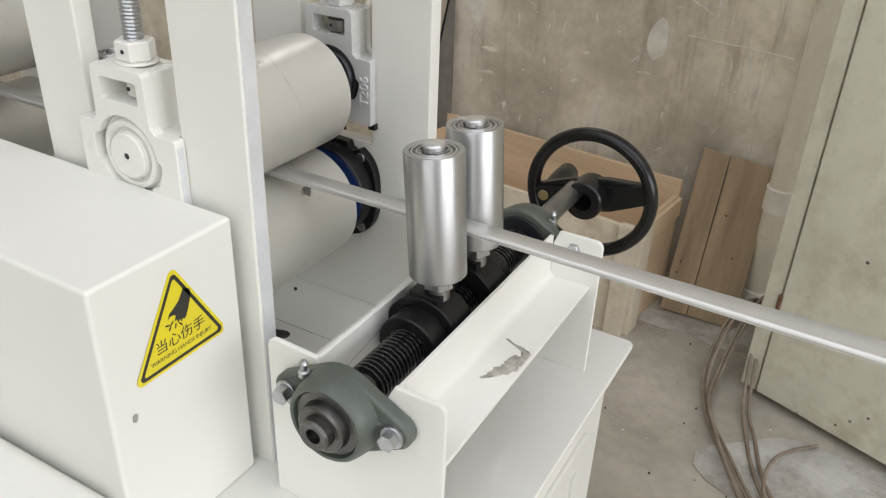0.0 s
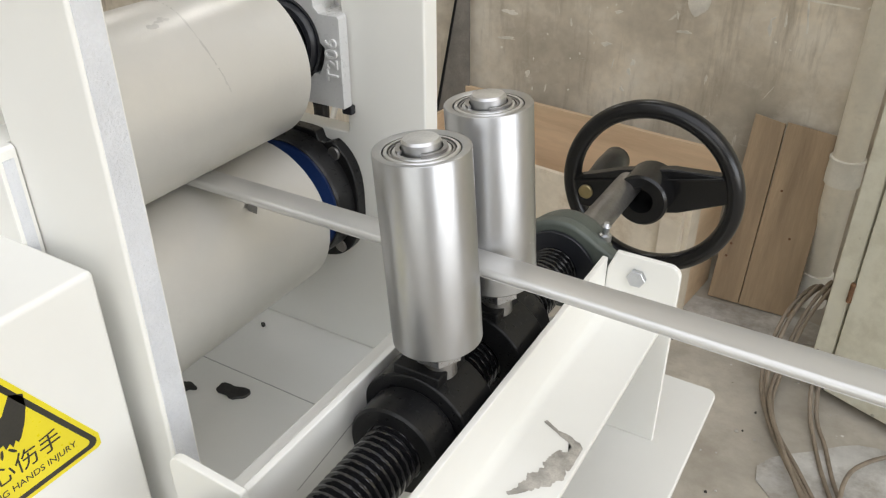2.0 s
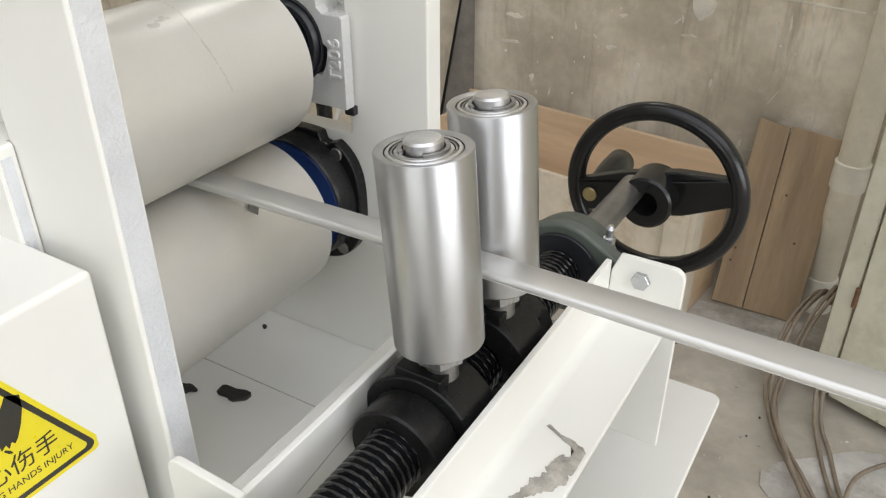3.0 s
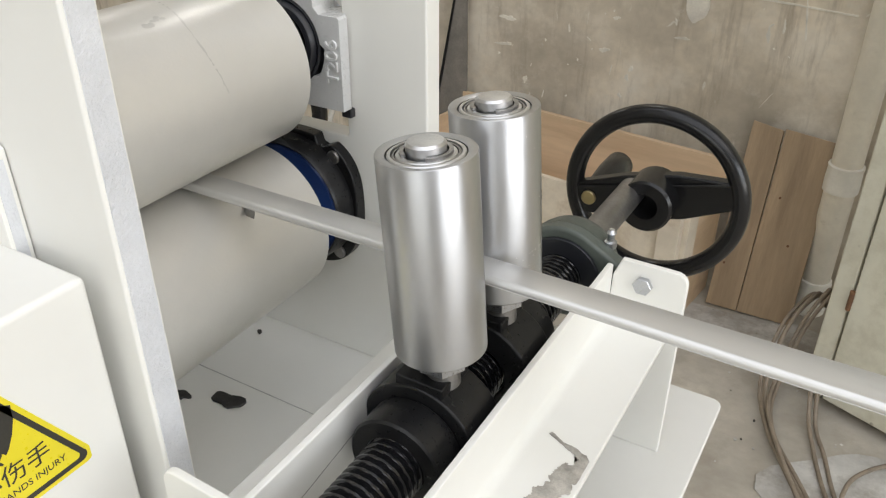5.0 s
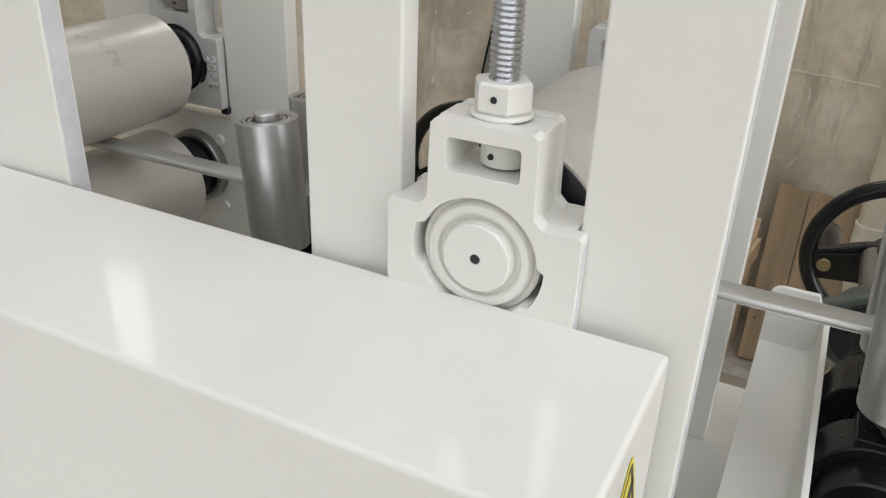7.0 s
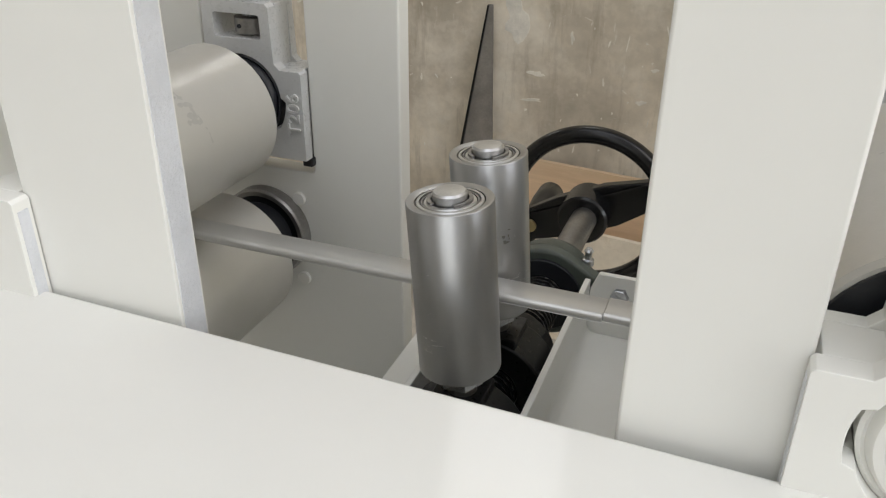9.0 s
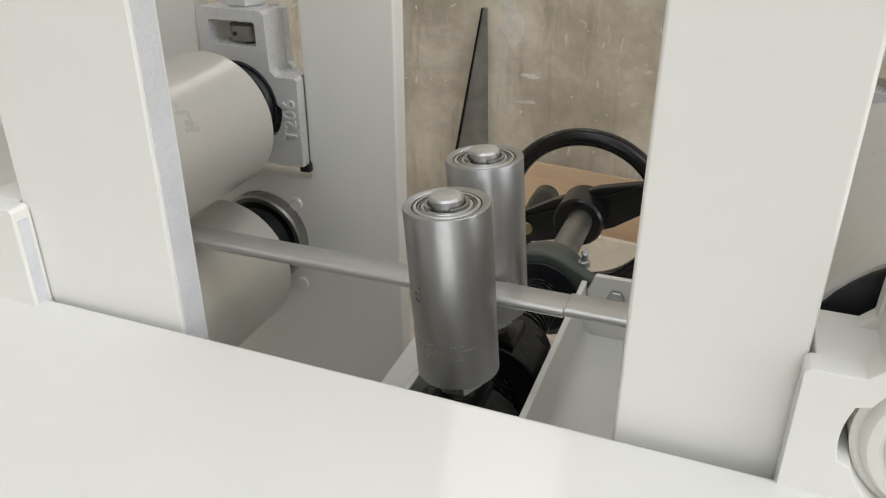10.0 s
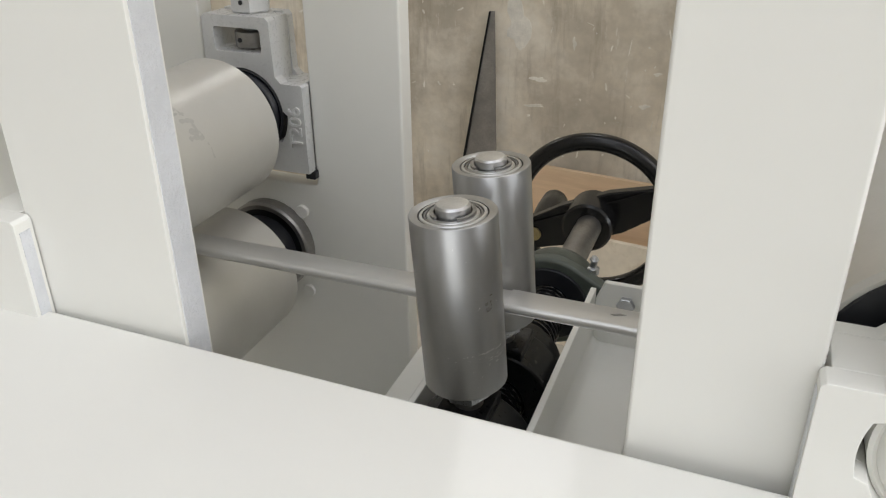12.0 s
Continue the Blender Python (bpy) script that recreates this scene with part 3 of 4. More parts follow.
def round_flange(dark):
    fl = thing("flange_bearing", (RX, 0.245, LOW), "black round flange bearing bolted to the far post" if dark else "dark ring bearing set in the far post", "bearing", "roll bearings")
    if dark:
        edge = []
        for i in range(72):
            a = 360 * i / 72
            notch = 0.006 if abs(a - 62) < 6 or abs(a - 152) < 6 else 0.0
            rad = 0.0550 - 0.0025 * math.cos(radians(4 * a)) - notch
            edge.append((rad * math.cos(radians(a)), rad * math.sin(radians(a))))
        part("flange", plate(edge, [circle(0, 0, 0.046, 48)], -0.010, 0.0), BLACK, fl, bevel=0.0012)
        part("housing_ring", lathe([(0.0455, -0.012), (0.0462, -0.026), (0.0475, -0.027), (0.0488, -0.025), (0.0495, -0.010)], "y", close=False), BLACK, fl)
        part("blue_seal", ring(0.018, 0.0452, -0.0250, -0.0120, "y", c=0.002), BLUE, fl, "blue bearing seal")
        for a in (48, 132, 228, 312):
            part("bolt", rod(0.0050, -0.0118, -0.009, "y", (0.0515 * math.cos(radians(a)), 0, 0.0515 * math.sin(radians(a))), 20), STEEL, fl)
    else:
        part("outer_ring", ring(0.0305, 0.0352, -0.012, 0.0, "y", c=0.0015), STEEL, fl, "worn metal outer ring")
        part("inner_ring", ring(0.018, 0.0303, -0.008, 0.0, "y"), RUBBER, fl)
        part("seal", ring(0.016, 0.026, -0.024, -0.012, "y"), RUBBER, fl)
        for dx, dz in ((0.0270, 0.0285), (0.0265, -0.0385)):
            part("bolt", rod(0.0052, -0.0025, 0.001, "y", (dx, 0, dz), 20), CREAM, fl, "painted bolt end")
    return fl


def guide_roller(y, name_label, group):
    """An upright aluminium roller that leans about the screw, over its axle bolt."""
    gr = thing("guide_roller", (AX + 0.0085, y, SZ + 0.0075), name_label, "guide roller", group, turn=(0, -4.3, 0))
    z0, z1 = 0.0440, 0.1450
    tube = part("tube", lathe([(0.0180, z1 - 0.005), (0.0180, z1 - 0.0008), (0.0217, z1), (0.0222, z1 - 0.0001), (0.0225, z1 - 0.0006), (0.0225, z0 + 0.001), (0.0215, z0), (0.010, z0)], "z", seg=72, close=False), ALU, gr)
    r = random.Random(7)
    wear = bmesh.new()
    for k in range(46):
        a, h = r.gauss(-1.35, 0.5), z0 + 0.024 + r.choice((-0.004, -0.0015, 0.0, 0.0015, 0.004)) + r.gauss(0, 0.0004)
        w, hh = r.uniform(0.02, 0.22), r.uniform(0.00015, 0.0005)
        q = [wear.verts.new((0.02262 * math.cos(t), 0.02262 * math.sin(t), z)) for t, z in ((a - w, h - hh), (a + w, h - hh * 0.4), (a + w * 0.8, h + hh), (a - w, h + hh * 0.5))]
        wear.faces.new(q)
    for k in range(26):
        a, h = r.uniform(-2.4, -0.4), r.uniform(z0 + 0.008, z1 - 0.008)
        w, hh = r.uniform(0.006, 0.03), r.uniform(0.0002, 0.0007)
        q = [wear.verts.new((0.02262 * math.cos(t), 0.02262 * math.sin(t), z)) for t, z in ((a - w, h - hh), (a + w, h), (a + w * 0.5, h + hh))]
        wear.faces.new(q)
    part("scuff_band", wear, ALU_WORN, tube, "bright scuffed scratches")
    stain = bmesh.new()
    for k in range(9):
        a, h = -1.62 + r.uniform(-0.09, 0.09), z0 + 0.060 + r.uniform(-0.008, 0.003)
        w, hh = r.uniform(0.01, 0.05), r.uniform(0.0003, 0.0012)
        n = 9
        ringv = [stain.verts.new((0.02261 * math.cos(a + w * math.cos(t)), 0.02261 * math.sin(a + w * math.cos(t)), h + hh * math.sin(t) * (1 + 0.4 * math.sin(3 * t)))) for t in (2 * math.pi * i / n for i in range(n))]
        stain.faces.new(ringv)
    part("oil_stain", stain, MARK, tube, "dark oil stain")
    part("end_ring", ring(0.0156, 0.0174, z1 - 0.004, z1 - 0.0006, "z"), ALU_END, gr)
    part("seal_ring", ring(0.0140, 0.0152, z1 - 0.004, z1 - 0.0010, "z"), STEEL, gr)
    part("bearing_ring", ring(0.0108, 0.0135, z1 - 0.004, z1 - 0.0008, "z"), ALU_END, gr)
    part("dark_gap", ring(0.0095, 0.0179, z1 - 0.006, z1 - 0.0030, "z"), RUBBER, gr)
    clip = plate(circle(0, 0, 0.0118, 30, -60, 238) + circle(0, 0, 0.0098, 30, 238, -60), [], z1 - 0.0008, z1 + 0.0006, "xy")
    part("circlip", clip, STEEL, gr, "spring clip")
    part("axle_head", lathe([(0.0090, z1 - 0.004), (0.0090, z1 + 0.0034), (0.0080, z1 + 0.0046), (0.004, z1 + 0.0049)], "z"), ALU_END, gr, "domed axle head")
    part("axle_nut", hexagon(0.0125, 0.0325, 0.0440, "z"), ZINC, gr, "bright hexagon nut")
    part("axle", rod(0.0085, 0.022, 0.052, "z"), STEEL, gr)
    return gr, tube


def travelling_nut(y, away):
    tn = thing("travelling_nut", (AX, y, SZ), "blackened steel travelling nut on the screw", "screw nut", "travelling nuts")
    side = 1 if away else -1
    body = circle(0, 0, 0.0330, 48)
    part("collar", plate(body, [circle(0, 0, 0.0166, 32)], -0.015, 0.015), BLACK, tn, bevel=0.0015)
    a, b = sorted((side * 0.015, side * 0.036))
    part("barrel", ring(0.0168, 0.0262, a, b, "y", c=0.0012), BLACK, tn)
    part("flat_top", bm_box((-0.0135, -0.0135, 0.022), (0.0135, 0.0135, 0.0362)), BLACK, tn, bevel=0.001)
    return tn


def cross_screw():
    cs = thing("cross_screw", (AX, 0.12, SZ), "oiled black threaded cross screw in the channel", "screw", "cross screws")
    part("thread", threaded(0.0164, 0.0030, 0.0046, -0.118, 0.1395, "y", (0, 0, 0), 64, 14, True), OILED, cs, smooth=30)
    part("near_end", lathe([(0.0030, -0.172), (0.0055, -0.171), (0.0058, -0.179), (0.0105, -0.180), (0.0120, -0.178), (0.0120, -0.118)], "y"), DARK_STEEL, cs, "machined steel end with a centre hole")
    part("far_end", rod(0.0108, 0.139, 0.287, "y"), STEEL, cs, "plain grey steel shaft")
    return cs


def diamond_bearing(y, facing):
    """A two-bolt flange bearing; facing -1 looks to -y."""
    db = thing("flange_bearing", (AX, y, SZ), "green-grey cast two-bolt flange bearing on the end plate", "bearing", "screw bearings", turn=(0, 0, 0 if facing < 0 else 180))
    outline = []
    R, e, rr = 0.034, 0.0445, 0.0125
    t = math.degrees(math.acos((R - rr) / e))
    outline += circle(e, 0, rr, 14, -t, t)
    outline += circle(0, 0, R, 18, t, 180 - t)
    outline += circle(-e, 0, rr, 14, 180 - t, 180 + t)
    outline += circle(0, 0, R, 18, 180 + t, 360 - t)
    part("flange", plate(outline, [], -0.012, 0.0), GREEN, db, bevel=0.003)
    part("housing", lathe([(0.0340, -0.010), (0.0325, -0.020), (0.0305, -0.027), (0.0285, -0.029), (0.0265, -0.0285), (0.0255, -0.024), (0.016, -0.023)][::-1], "y", close=False), GREEN, db)
    for s in (-1, 1):
        part("rib", plate([(s * 0.020, -0.010), (s * 0.020, -0.024), (s * 0.031, -0.016), (s * 0.037, -0.010)], [], -0.007, 0.007, "xy"), GREEN, db, bevel=0.002)
        b = part("bolt", hexagon(0.0068, -0.0225, -0.015, "y", (s * 0.0445, 0, 0)), ZINC, db, "bright zinc bolt")
        part("washer", rod(0.0088, -0.0152, -0.0118, "y", (s * 0.0445, 0, 0)), ZINC, db, "bright zinc washer")
    part("insert", lathe([(0.0255, -0.022), (0.0250, -0.026), (0.0195, -0.0265), (0.0185, -0.033), (0.0165, -0.0345), (0.0122, -0.0345)][::-1], "y", close=False), DARK_STEEL, db, "dark steel bearing insert")
    # Flat black ring paints the shade of the recess round the shaft.
    part("recess_shade", ring(0.0115, 0.0275, 0.0004, 0.0035, "y"), RUBBER, db, "black ring in place of the shaded recess round the shaft")
    part("grease_nipple", lathe([(0.0042, 0.0), (0.0042, 0.004), (0.0024, 0.005), (0.0024, 0.009), (0.0034, 0.0105), (0.0018, 0.013)], "z", (-0.027, -0.014, 0.0215), 16), ZINC, db, "bright grease nipple")
    return db


def screw_channel():
    ch = thing("screw_channel", (0, 0, BED), "cream-painted folded steel channel carrying the cross screw", "screw channel", "screw channels")
    L, R = 0.169, 0.232
    top, fl = 0.140, 0.098     # wall top and flange height over the bed

    def angle(xw, xo, name):
        """An L section with a rounded bend: upright wall at xw, flange out to xo."""
        s = 1 if xo > xw else -1
        t, rb = 0.004, 0.010
        sec = [(xw, top), (xw, fl - t + rb), *[(xw + s * (rb - rb * math.cos(radians(a))), fl - t + rb - rb * math.sin(radians(a))) for a in (20, 45, 70)], (xw + s * rb, fl - t), (xo, fl - t),
               (xo, fl), (xw + s * (rb + 0.001), fl), *[(xw + s * (rb + 0.001 - (rb - t + 0.001) * math.cos(radians(a))), fl + rb - t + 0.001 - (rb - t + 0.001) * math.sin(radians(a))) for a in (70, 45, 20)],
               (xw + s * t, fl + rb - t + 0.001), (xw + s * t, top)]
        bm = plate(sec, [], -0.0135, 0.2575)
        part(name, bm, CREAM, ch, bevel=0.0008)

    angle(R, 0.2765, "outer_angle")
    angle(L, 0.1265, "inner_angle")
    near = [(0.128, 0.0), (0.2765, 0.0), (0.2765, 0.140), *circle(0.2685, 0.140, 0.008, 6, 0, 90), (0.2365, 0.148), (0.2325, 0.140), (0.224, 0.118), (0.177, 0.118), (0.1725, 0.146), (0.136, 0.148), *circle(0.136, 0.140, 0.008, 6, 90, 180)]
    near = [p for i, p in enumerate(near) if i == 0 or (abs(p[0] - near[i - 1][0]) + abs(p[1] - near[i - 1][1])) > 1e-5]
    part("near_end_plate", plate(near, [], -0.018, -0.0135), CREAM, ch, bevel=0.001)
    far = [(0.1265, 0.0), (0.2835, 0.0), (0.2835, 0.137), *circle(0.2755, 0.137, 0.008, 6, 0, 90)[1:], (0.241, 0.145), (0.236, 0.132), (0.235, 0.095), (0.222, 0.076), (0.179, 0.076), (0.166, 0.095), (0.165, 0.132), (0.160, 0.145), *circle(0.1345, 0.137, 0.008, 6, 90, 180)]
    part("far_end_plate", plate(far, [], 0.2575, 0.2620), CREAM, ch, bevel=0.001)
    part("plate_bolt", hexagon(0.0062, 0.2535, 0.2575, "y", (0.2565, 0, 0.131)), ZINC, ch, "bright bolt end")
    return ch


def hand_wheel(x, y, z, spin):
    hw = thing("hand_wheel", (x, y, z), "black plastic hand wheel with a single cross bar and crank", "hand wheel", "hand wheels", turn=(0, -spin, 0))
    prof = [(0.0675 + 0.0078 * math.cos(a) * (1.0 if math.cos(a) > 0 else 0.9), 0.0085 * math.sin(a)) for a in (2 * math.pi * i / 14 for i in range(15))]
    bm = lathe(prof, "y", seg=84, close=False)
    bmesh.ops.remove_doubles(bm, verts=bm.verts[:], dist=1e-6)
    part("rim", bm, PLASTIC, hw)
    bar = [(-0.065, -0.013), (-0.022, -0.0195), (0.022, -0.0195), (0.065, -0.011), (0.065, 0.011), (0.022, 0.0185), (-0.022, 0.0185), (-0.065, 0.013)]
    part("cross_bar", plate(bar, [], -0.006, 0.005), PLASTIC, hw, bevel=0.002)
    part("bar_ridge", bm_box((-0.062, -0.0085, 0.009), (0.062, -0.006, 0.0115)), PLASTIC, hw, bevel=0.001)
    part("hub", ring(0.0105, 0.0215, -0.026, 0.010, "y", c=0.002), PLASTIC, hw)
    part("crank_handle", lathe([(0.008, 0.005), (0.010, 0.012), (0.0125, 0.045), (0.0125, 0.068), (0.009, 0.074)], "y", (-0.054, 0, 0)), PLASTIC, hw, "tapered black crank handle")
    part("crank_bolt", rod(0.0062, -0.0085, -0.0055, "y", (-0.054, 0, 0), 24), BRASS, hw, "dull brass crank bolt")
    return hw


roll_stand(0.107, 0.1055)
st = roll_stand(0.119, 0.1095)
st.matrix_basis = pose(-PB, 0.12, BED)
rolls = [press_roll(1.0268, True, 0.0518), press_roll(LOW, True)]
rub_marks(rolls[0], 3, 2, 0.0518, SMEAR)
for z, rad in ((UPB, 0.045), (LOWB, 0.0475)):
    ro = press_roll(z, True, rad)
    ro.matrix_basis = pose(-PB, 0.12, z)
    if z == UPB:
        rub_marks(ro, 8, 6, rad, SMEAR)
front = take_up_block(True)
copy_thing(front, pose(-PB, 0, 0) @ front.matrix_basis)
back = take_up_block(False, 0.0470)
model_number(back)
back.matrix_basis = pose(0.0, 0.238, UP - 0.001)
copy_thing(back, pose(-PB - 0.005, 0, UPB - UP) @ back.matrix_basis)
for painted, y in ((True, 0.0), (False, 0.240)):
    sc = lifting_screw(painted)
    sc.matrix_basis = pose(0.0 if painted else 0.003, y, UP + 0.064 - (0 if painted else 0.003))
    copy_thing(sc, pose(-PB - (0 if painted else 0.005), 0, 0 if painted else UPB - UP) @ sc.matrix_basis)
round_flange(True)
fb = round_flange(False)
fb.matrix_basis = pose(-PB, 0.245, LOWB)

channel = screw_channel()
copy_thing(channel, pose(-P - 0.003, 0, 0) @ channel.matrix_basis)
tubes = []
YF, YB = 0.0940, 0.157
for y in (YF, YB):
    gr, tube = guide_roller(y, "upright turned aluminium guide roller beside the strip", "guide rollers")
    tubes.append((tube, 1 if y == YF else -1))
    twin = copy_thing(gr, pose(-P - (0.0065 if y == YF else 0.0090), -0.001, 0.0036) @ gr.matrix_basis)
    twin.scale = (0.925, 0.925, 0.906)
    tubes.append((next(c for c in twin.children if c.name.startswith("tube")), 1 if y == YF else -1))
    tn = travelling_nut(y, y == YB)
    copy_thing(tn, pose(-P, 0, 0) @ tn.matrix_basis)
screw = cross_screw()
copy_thing(screw, pose(-P, 0, 0) @ screw.matrix_basis)
for y, f in ((-0.018, -1), (0.262, 1)):
    db = diamond_bearing(y, f)
    copy_thing(db, pose(-P, 0, 0) @ db.matrix_basis)
hand_wheel(AX + 0.0155, 0.416, SZ - 0.004, 14)
hand_wheel(AX - 0.002 - P, 0.418, SZ - 0.002, 24)

# flaked paint on the outer flange
rf = random.Random(21)
way_of_flake = [(0.248, 0.139, 0.0008), (0.258, 0.134, 0.0012), (0.264, 0.132, 0.0016), (0.2705, 0.129, 0.0030), (0.2712, 0.121, 0.0045), (0.2690, 0.112, 0.0050), (0.2655, 0.103, 0.0042), (0.2615, 0.094, 0.0040), (0.2570, 0.086, 0.0022), (0.2530, 0.080, 0.0010)]


def flake(seed, inner):
    """A ragged bare patch that follows a wandering line."""
    r = random.Random(seed)
    left, right, wl = [], [], [1.0, 1.0]
    for (xa, ya, wa), (xb, yb, wb) in zip(way_of_flake, way_of_flake[1:]):
        d = Vector((xb - xa, yb - ya)).normalized()
        for k in range(14):
            t = k / 14
            x, y, w = xa + (xb - xa) * t, ya + (yb - ya) * t, wa + (wb - wa) * t
            for e, (side, out) in enumerate(((1, left), (-1, right))):
                wl[e] = min(1.35, max(0.5, wl[e] + r.gauss(0, 0.13)))
                ww = w * wl[e] * inner * 1.3
                out.append((min(0.2745 - 0.0004 * r.random(), x - d.y * ww * side), y + d.x * ww * side))
    return left + right[::-1]


single("paint_flake", plate(flake(3, 1.0), [], BED + 0.0982, BED + 0.0984, "xy"), BARE, "ragged patch of bare steel in the cream flange", "paint flake", "flaked paint", smooth=0)
sc_bm = bmesh.new()
rs = random.Random(5)
for k in range(16):
    y = 0.015 + k * 0.004
    q = [sc_bm.verts.new((0.1734, yy, zz)) for yy, zz in ((y, 0.895 + k * 0.0006), (y + rs.uniform(0.002, 0.006), 0.8952 + k * 0.0006), (y + 0.004, 0.8958 + k * 0.0006), (y, 0.8955 + k * 0.0006))]
    sc_bm.faces.new(q)
single("wall_scratch", sc_bm, MARK, "dark scratch along the channel wall", "scratch", "flaked paint")

# ---- guard cover ----
cover = thing("guard_cover", (0.0945, -0.07, BED), "glossy cream sheet-steel guard cover on the machine bed", "machine cover", turn=(0, 0, -0.8))
CX, CY0, CY1, CZ = 0.0945, -0.1275, -0.0065, 1.008
part("cover_box", bm_box((-1.5, CY0 + 0.068, 0.0), (0.0, CY1 + 0.068, CZ - BED)), CREAM, cover, bevel=0.003)
single("paint_chip", plate(blob(-0.112, 0.902, 0.0022, 0.0032, 2, 12, 0.2), [], CX + 0.0001, CX + 0.0005, "yz"), BARE, "small grey paint chip on the cover", "paint chip", "flaked paint")
ledge = thing("front_ledge", (0, -0.15, 0), "cream-painted steel ledge in front of the cover", "machine ledge")
part("ledge_box", bm_box((-1.55, -0.42, 0.0), (0.088, 0.018, 0.845)), CREAM, ledge, bevel=0.012)


def sticker():
    """A triangular hand-injury warning on the end of the cover, facing +x."""
    s = thing("warning_sticker", (CX + 0.0003, -0.066, 0.950), "yellow triangular hand-injury warning sticker on the cover", "warning sticker")
    up = Matrix(((0, 0, 1, 0), (1, 0, 0, 0), (0, 1, 0, 0), (0, 0, 0, 1)))   # sheet x to +y, sheet y to +z, normal to +x

    def tri(rad, rc):
        pts = []
        for a in (90, 210, 330):
            c = ((rad - 2 * rc) * math.cos(radians(a)), (rad - 2 * rc) * math.sin(radians(a)))
            pts += circle(c[0], c[1], rc, 8, a - 60, a + 60)
        return pts

    def laid(bm):
        bmesh.ops.transform(bm, matrix=up, verts=bm.verts[:])
        return bm

    off = -0.003
    shift = lambda pts: [(u, v + off) for u, v in pts]
    part("film", laid(plate(shift(tri(0.0500, 0.0042)), [], 0, 0.0003, "xy")), YELLOW, s)
    part("border", laid(plate(shift(tri(0.0455, 0.0030)), [shift(tri(0.0405, 0.0018))], 0.0003, 0.00045, "xy")), INK, s, "black rounded border")
    sym = [(0.0072, 0.0258), (0.0128, 0.0226), (0.0122, 0.0160), (0.0098, 0.0095), (0.0068, 0.0040), (0.0050, 0.0022), (0.0040, 0.0040), (0.0022, 0.0016), (0.0014, 0.0042),
           (-0.0008, 0.0026), (-0.0012, 0.0056), (-0.0034, 0.0048), (-0.0020, 0.0088), (-0.0034, 0.0104), (-0.0066, 0.0104), (-0.0090, 0.0088), (-0.0070, 0.0128), (-0.0030, 0.0150), (0.0022, 0.0186)]
    part("hand_symbol", laid(plate(sym, [], 0.0003, 0.00045, "xy")), INK, s, "black hand pictogram")
    for k, (u, v, a) in enumerate(((-0.0060, 0.0048, 35), (0.0015, 0.0004, -50), (-0.0080, 0.0018, 60), (-0.0030, 0.0014, 75), (-0.0098, 0.0050, -15))):
        part("spark", laid(plate(blob(u, v, 0.0022, 0.0007, k, 10, 0.1, a), [], 0.0003, 0.00045, "xy")), INK, s)
    bm = lettering("当心伤手", 0.0112, 0.00015)
    bmesh.ops.translate(bm, vec=(0, -0.0085, 0.0004), verts=bm.verts[:])
    part("warning_character_line", laid(bm), INK, s, "black Chinese warning characters", smooth=0)
    bm = lettering("WARNING HANDS INJURY", 0.0046, 0.00015)
    bmesh.ops.translate(bm, vec=(0, -0.0175, 0.0004), verts=bm.verts[:])
    part("warning_word_line", laid(bm), INK, s, "small black English warning words", smooth=0)


sticker()

# ---- the strip ----
SX = 0.035
strip = thing("profile_strip", (0, 0.1255, 0.975), "satin grey flat extruded profile strip running through the rolls", "profile strip")


def strip_piece(x0, x1, dz, name, label=""):
    sec = [(-0.0085, -0.0020), (0.0092, -0.0020), (0.0092, 0.0018), (0.0088, 0.0022), (-0.0068, 0.0022), *[(-0.0072 + 0.0022 * math.cos(radians(a)), 0.0004 + 0.0024 * math.sin(radians(a))) for a in (90, 120, 150, 180, 210, 240)]]
    bm = bmesh.new()
    n = max(2, int((x1 - x0) / 0.02))
    rows = []
    for k in range(n + 1):
        x = x0 + (x1 - x0) * k / n
        sag = -0.010 * max(0.0, x - 0.16)
        twist = min(0.28, 0.8 * max(0.0, x - 0.22))
        rows.append([bm.verts.new((x, y, z + dz + sag + y * twist)) for y, z in sec])
    m = len(sec)
    for p, q in zip(rows, rows[1:]):
        for i in range(m):
            bm.faces.new((p[i], p[(i + 1) % m], q[(i + 1) % m], q[i]))
    bm.faces.new(rows[0][::-1])
    bm.faces.new(rows[-1])
    bmesh.ops.recalc_face_normals(bm, faces=bm.faces[:])
    return part(name, bm, STRIP, strip, label, smooth=50)


strip_piece(-1.6, -0.121, 0.0, "leading_length")
strip_piece(-0.1205, 1.25, 0.0009, "trailing_length")
part("scratch", plate([(-0.068, 0.002), (-0.063, 0.004), (-0.060, 0.0035), (-0.066, 0.0012)], [], 0.0031, 0.00325, "xy"), MARK, strip, "small dark scratch")

# Dark four-sided point, fixed below the strip beside the roll.
guide = thing("strip_wedge", (0.041, 0.142, 0.950), "small dark pointed wedge shape under the strip", "scraper")
part("point", lathe([(0.0006, -0.009), (0.0042, 0.005), (0.0042, 0.008)], "z", seg=4), MARK, guide)

# ---- behind the machine ----
crate = thing("wooden_crate", (0.022, 1.468, 0.0), "open plywood packing crate on the floor by the wall", "crate", turn=(0, 0, -7))
part("front_panel", bm_box((-0.80, 0.0, 0.0), (-0.052, 0.014, 0.325)), PLY_WHITE, crate, bevel=0.001)
part("corner_batten", bm_box((-0.050, -0.010, 0.0), (0.0, 0.014, 0.330)), PLY_WHITE, crate, bevel=0.0015)
part("side_panel", bm_box((-0.016, 0.016, 0.0), (-0.002, 0.262, 0.328)), PLY, crate, bevel=0.001)
part("side_batten", bm_box((-0.002, 0.016, 0.0), (0.012, 0.075, 0.328)), PLY_WHITE, crate, bevel=0.001)
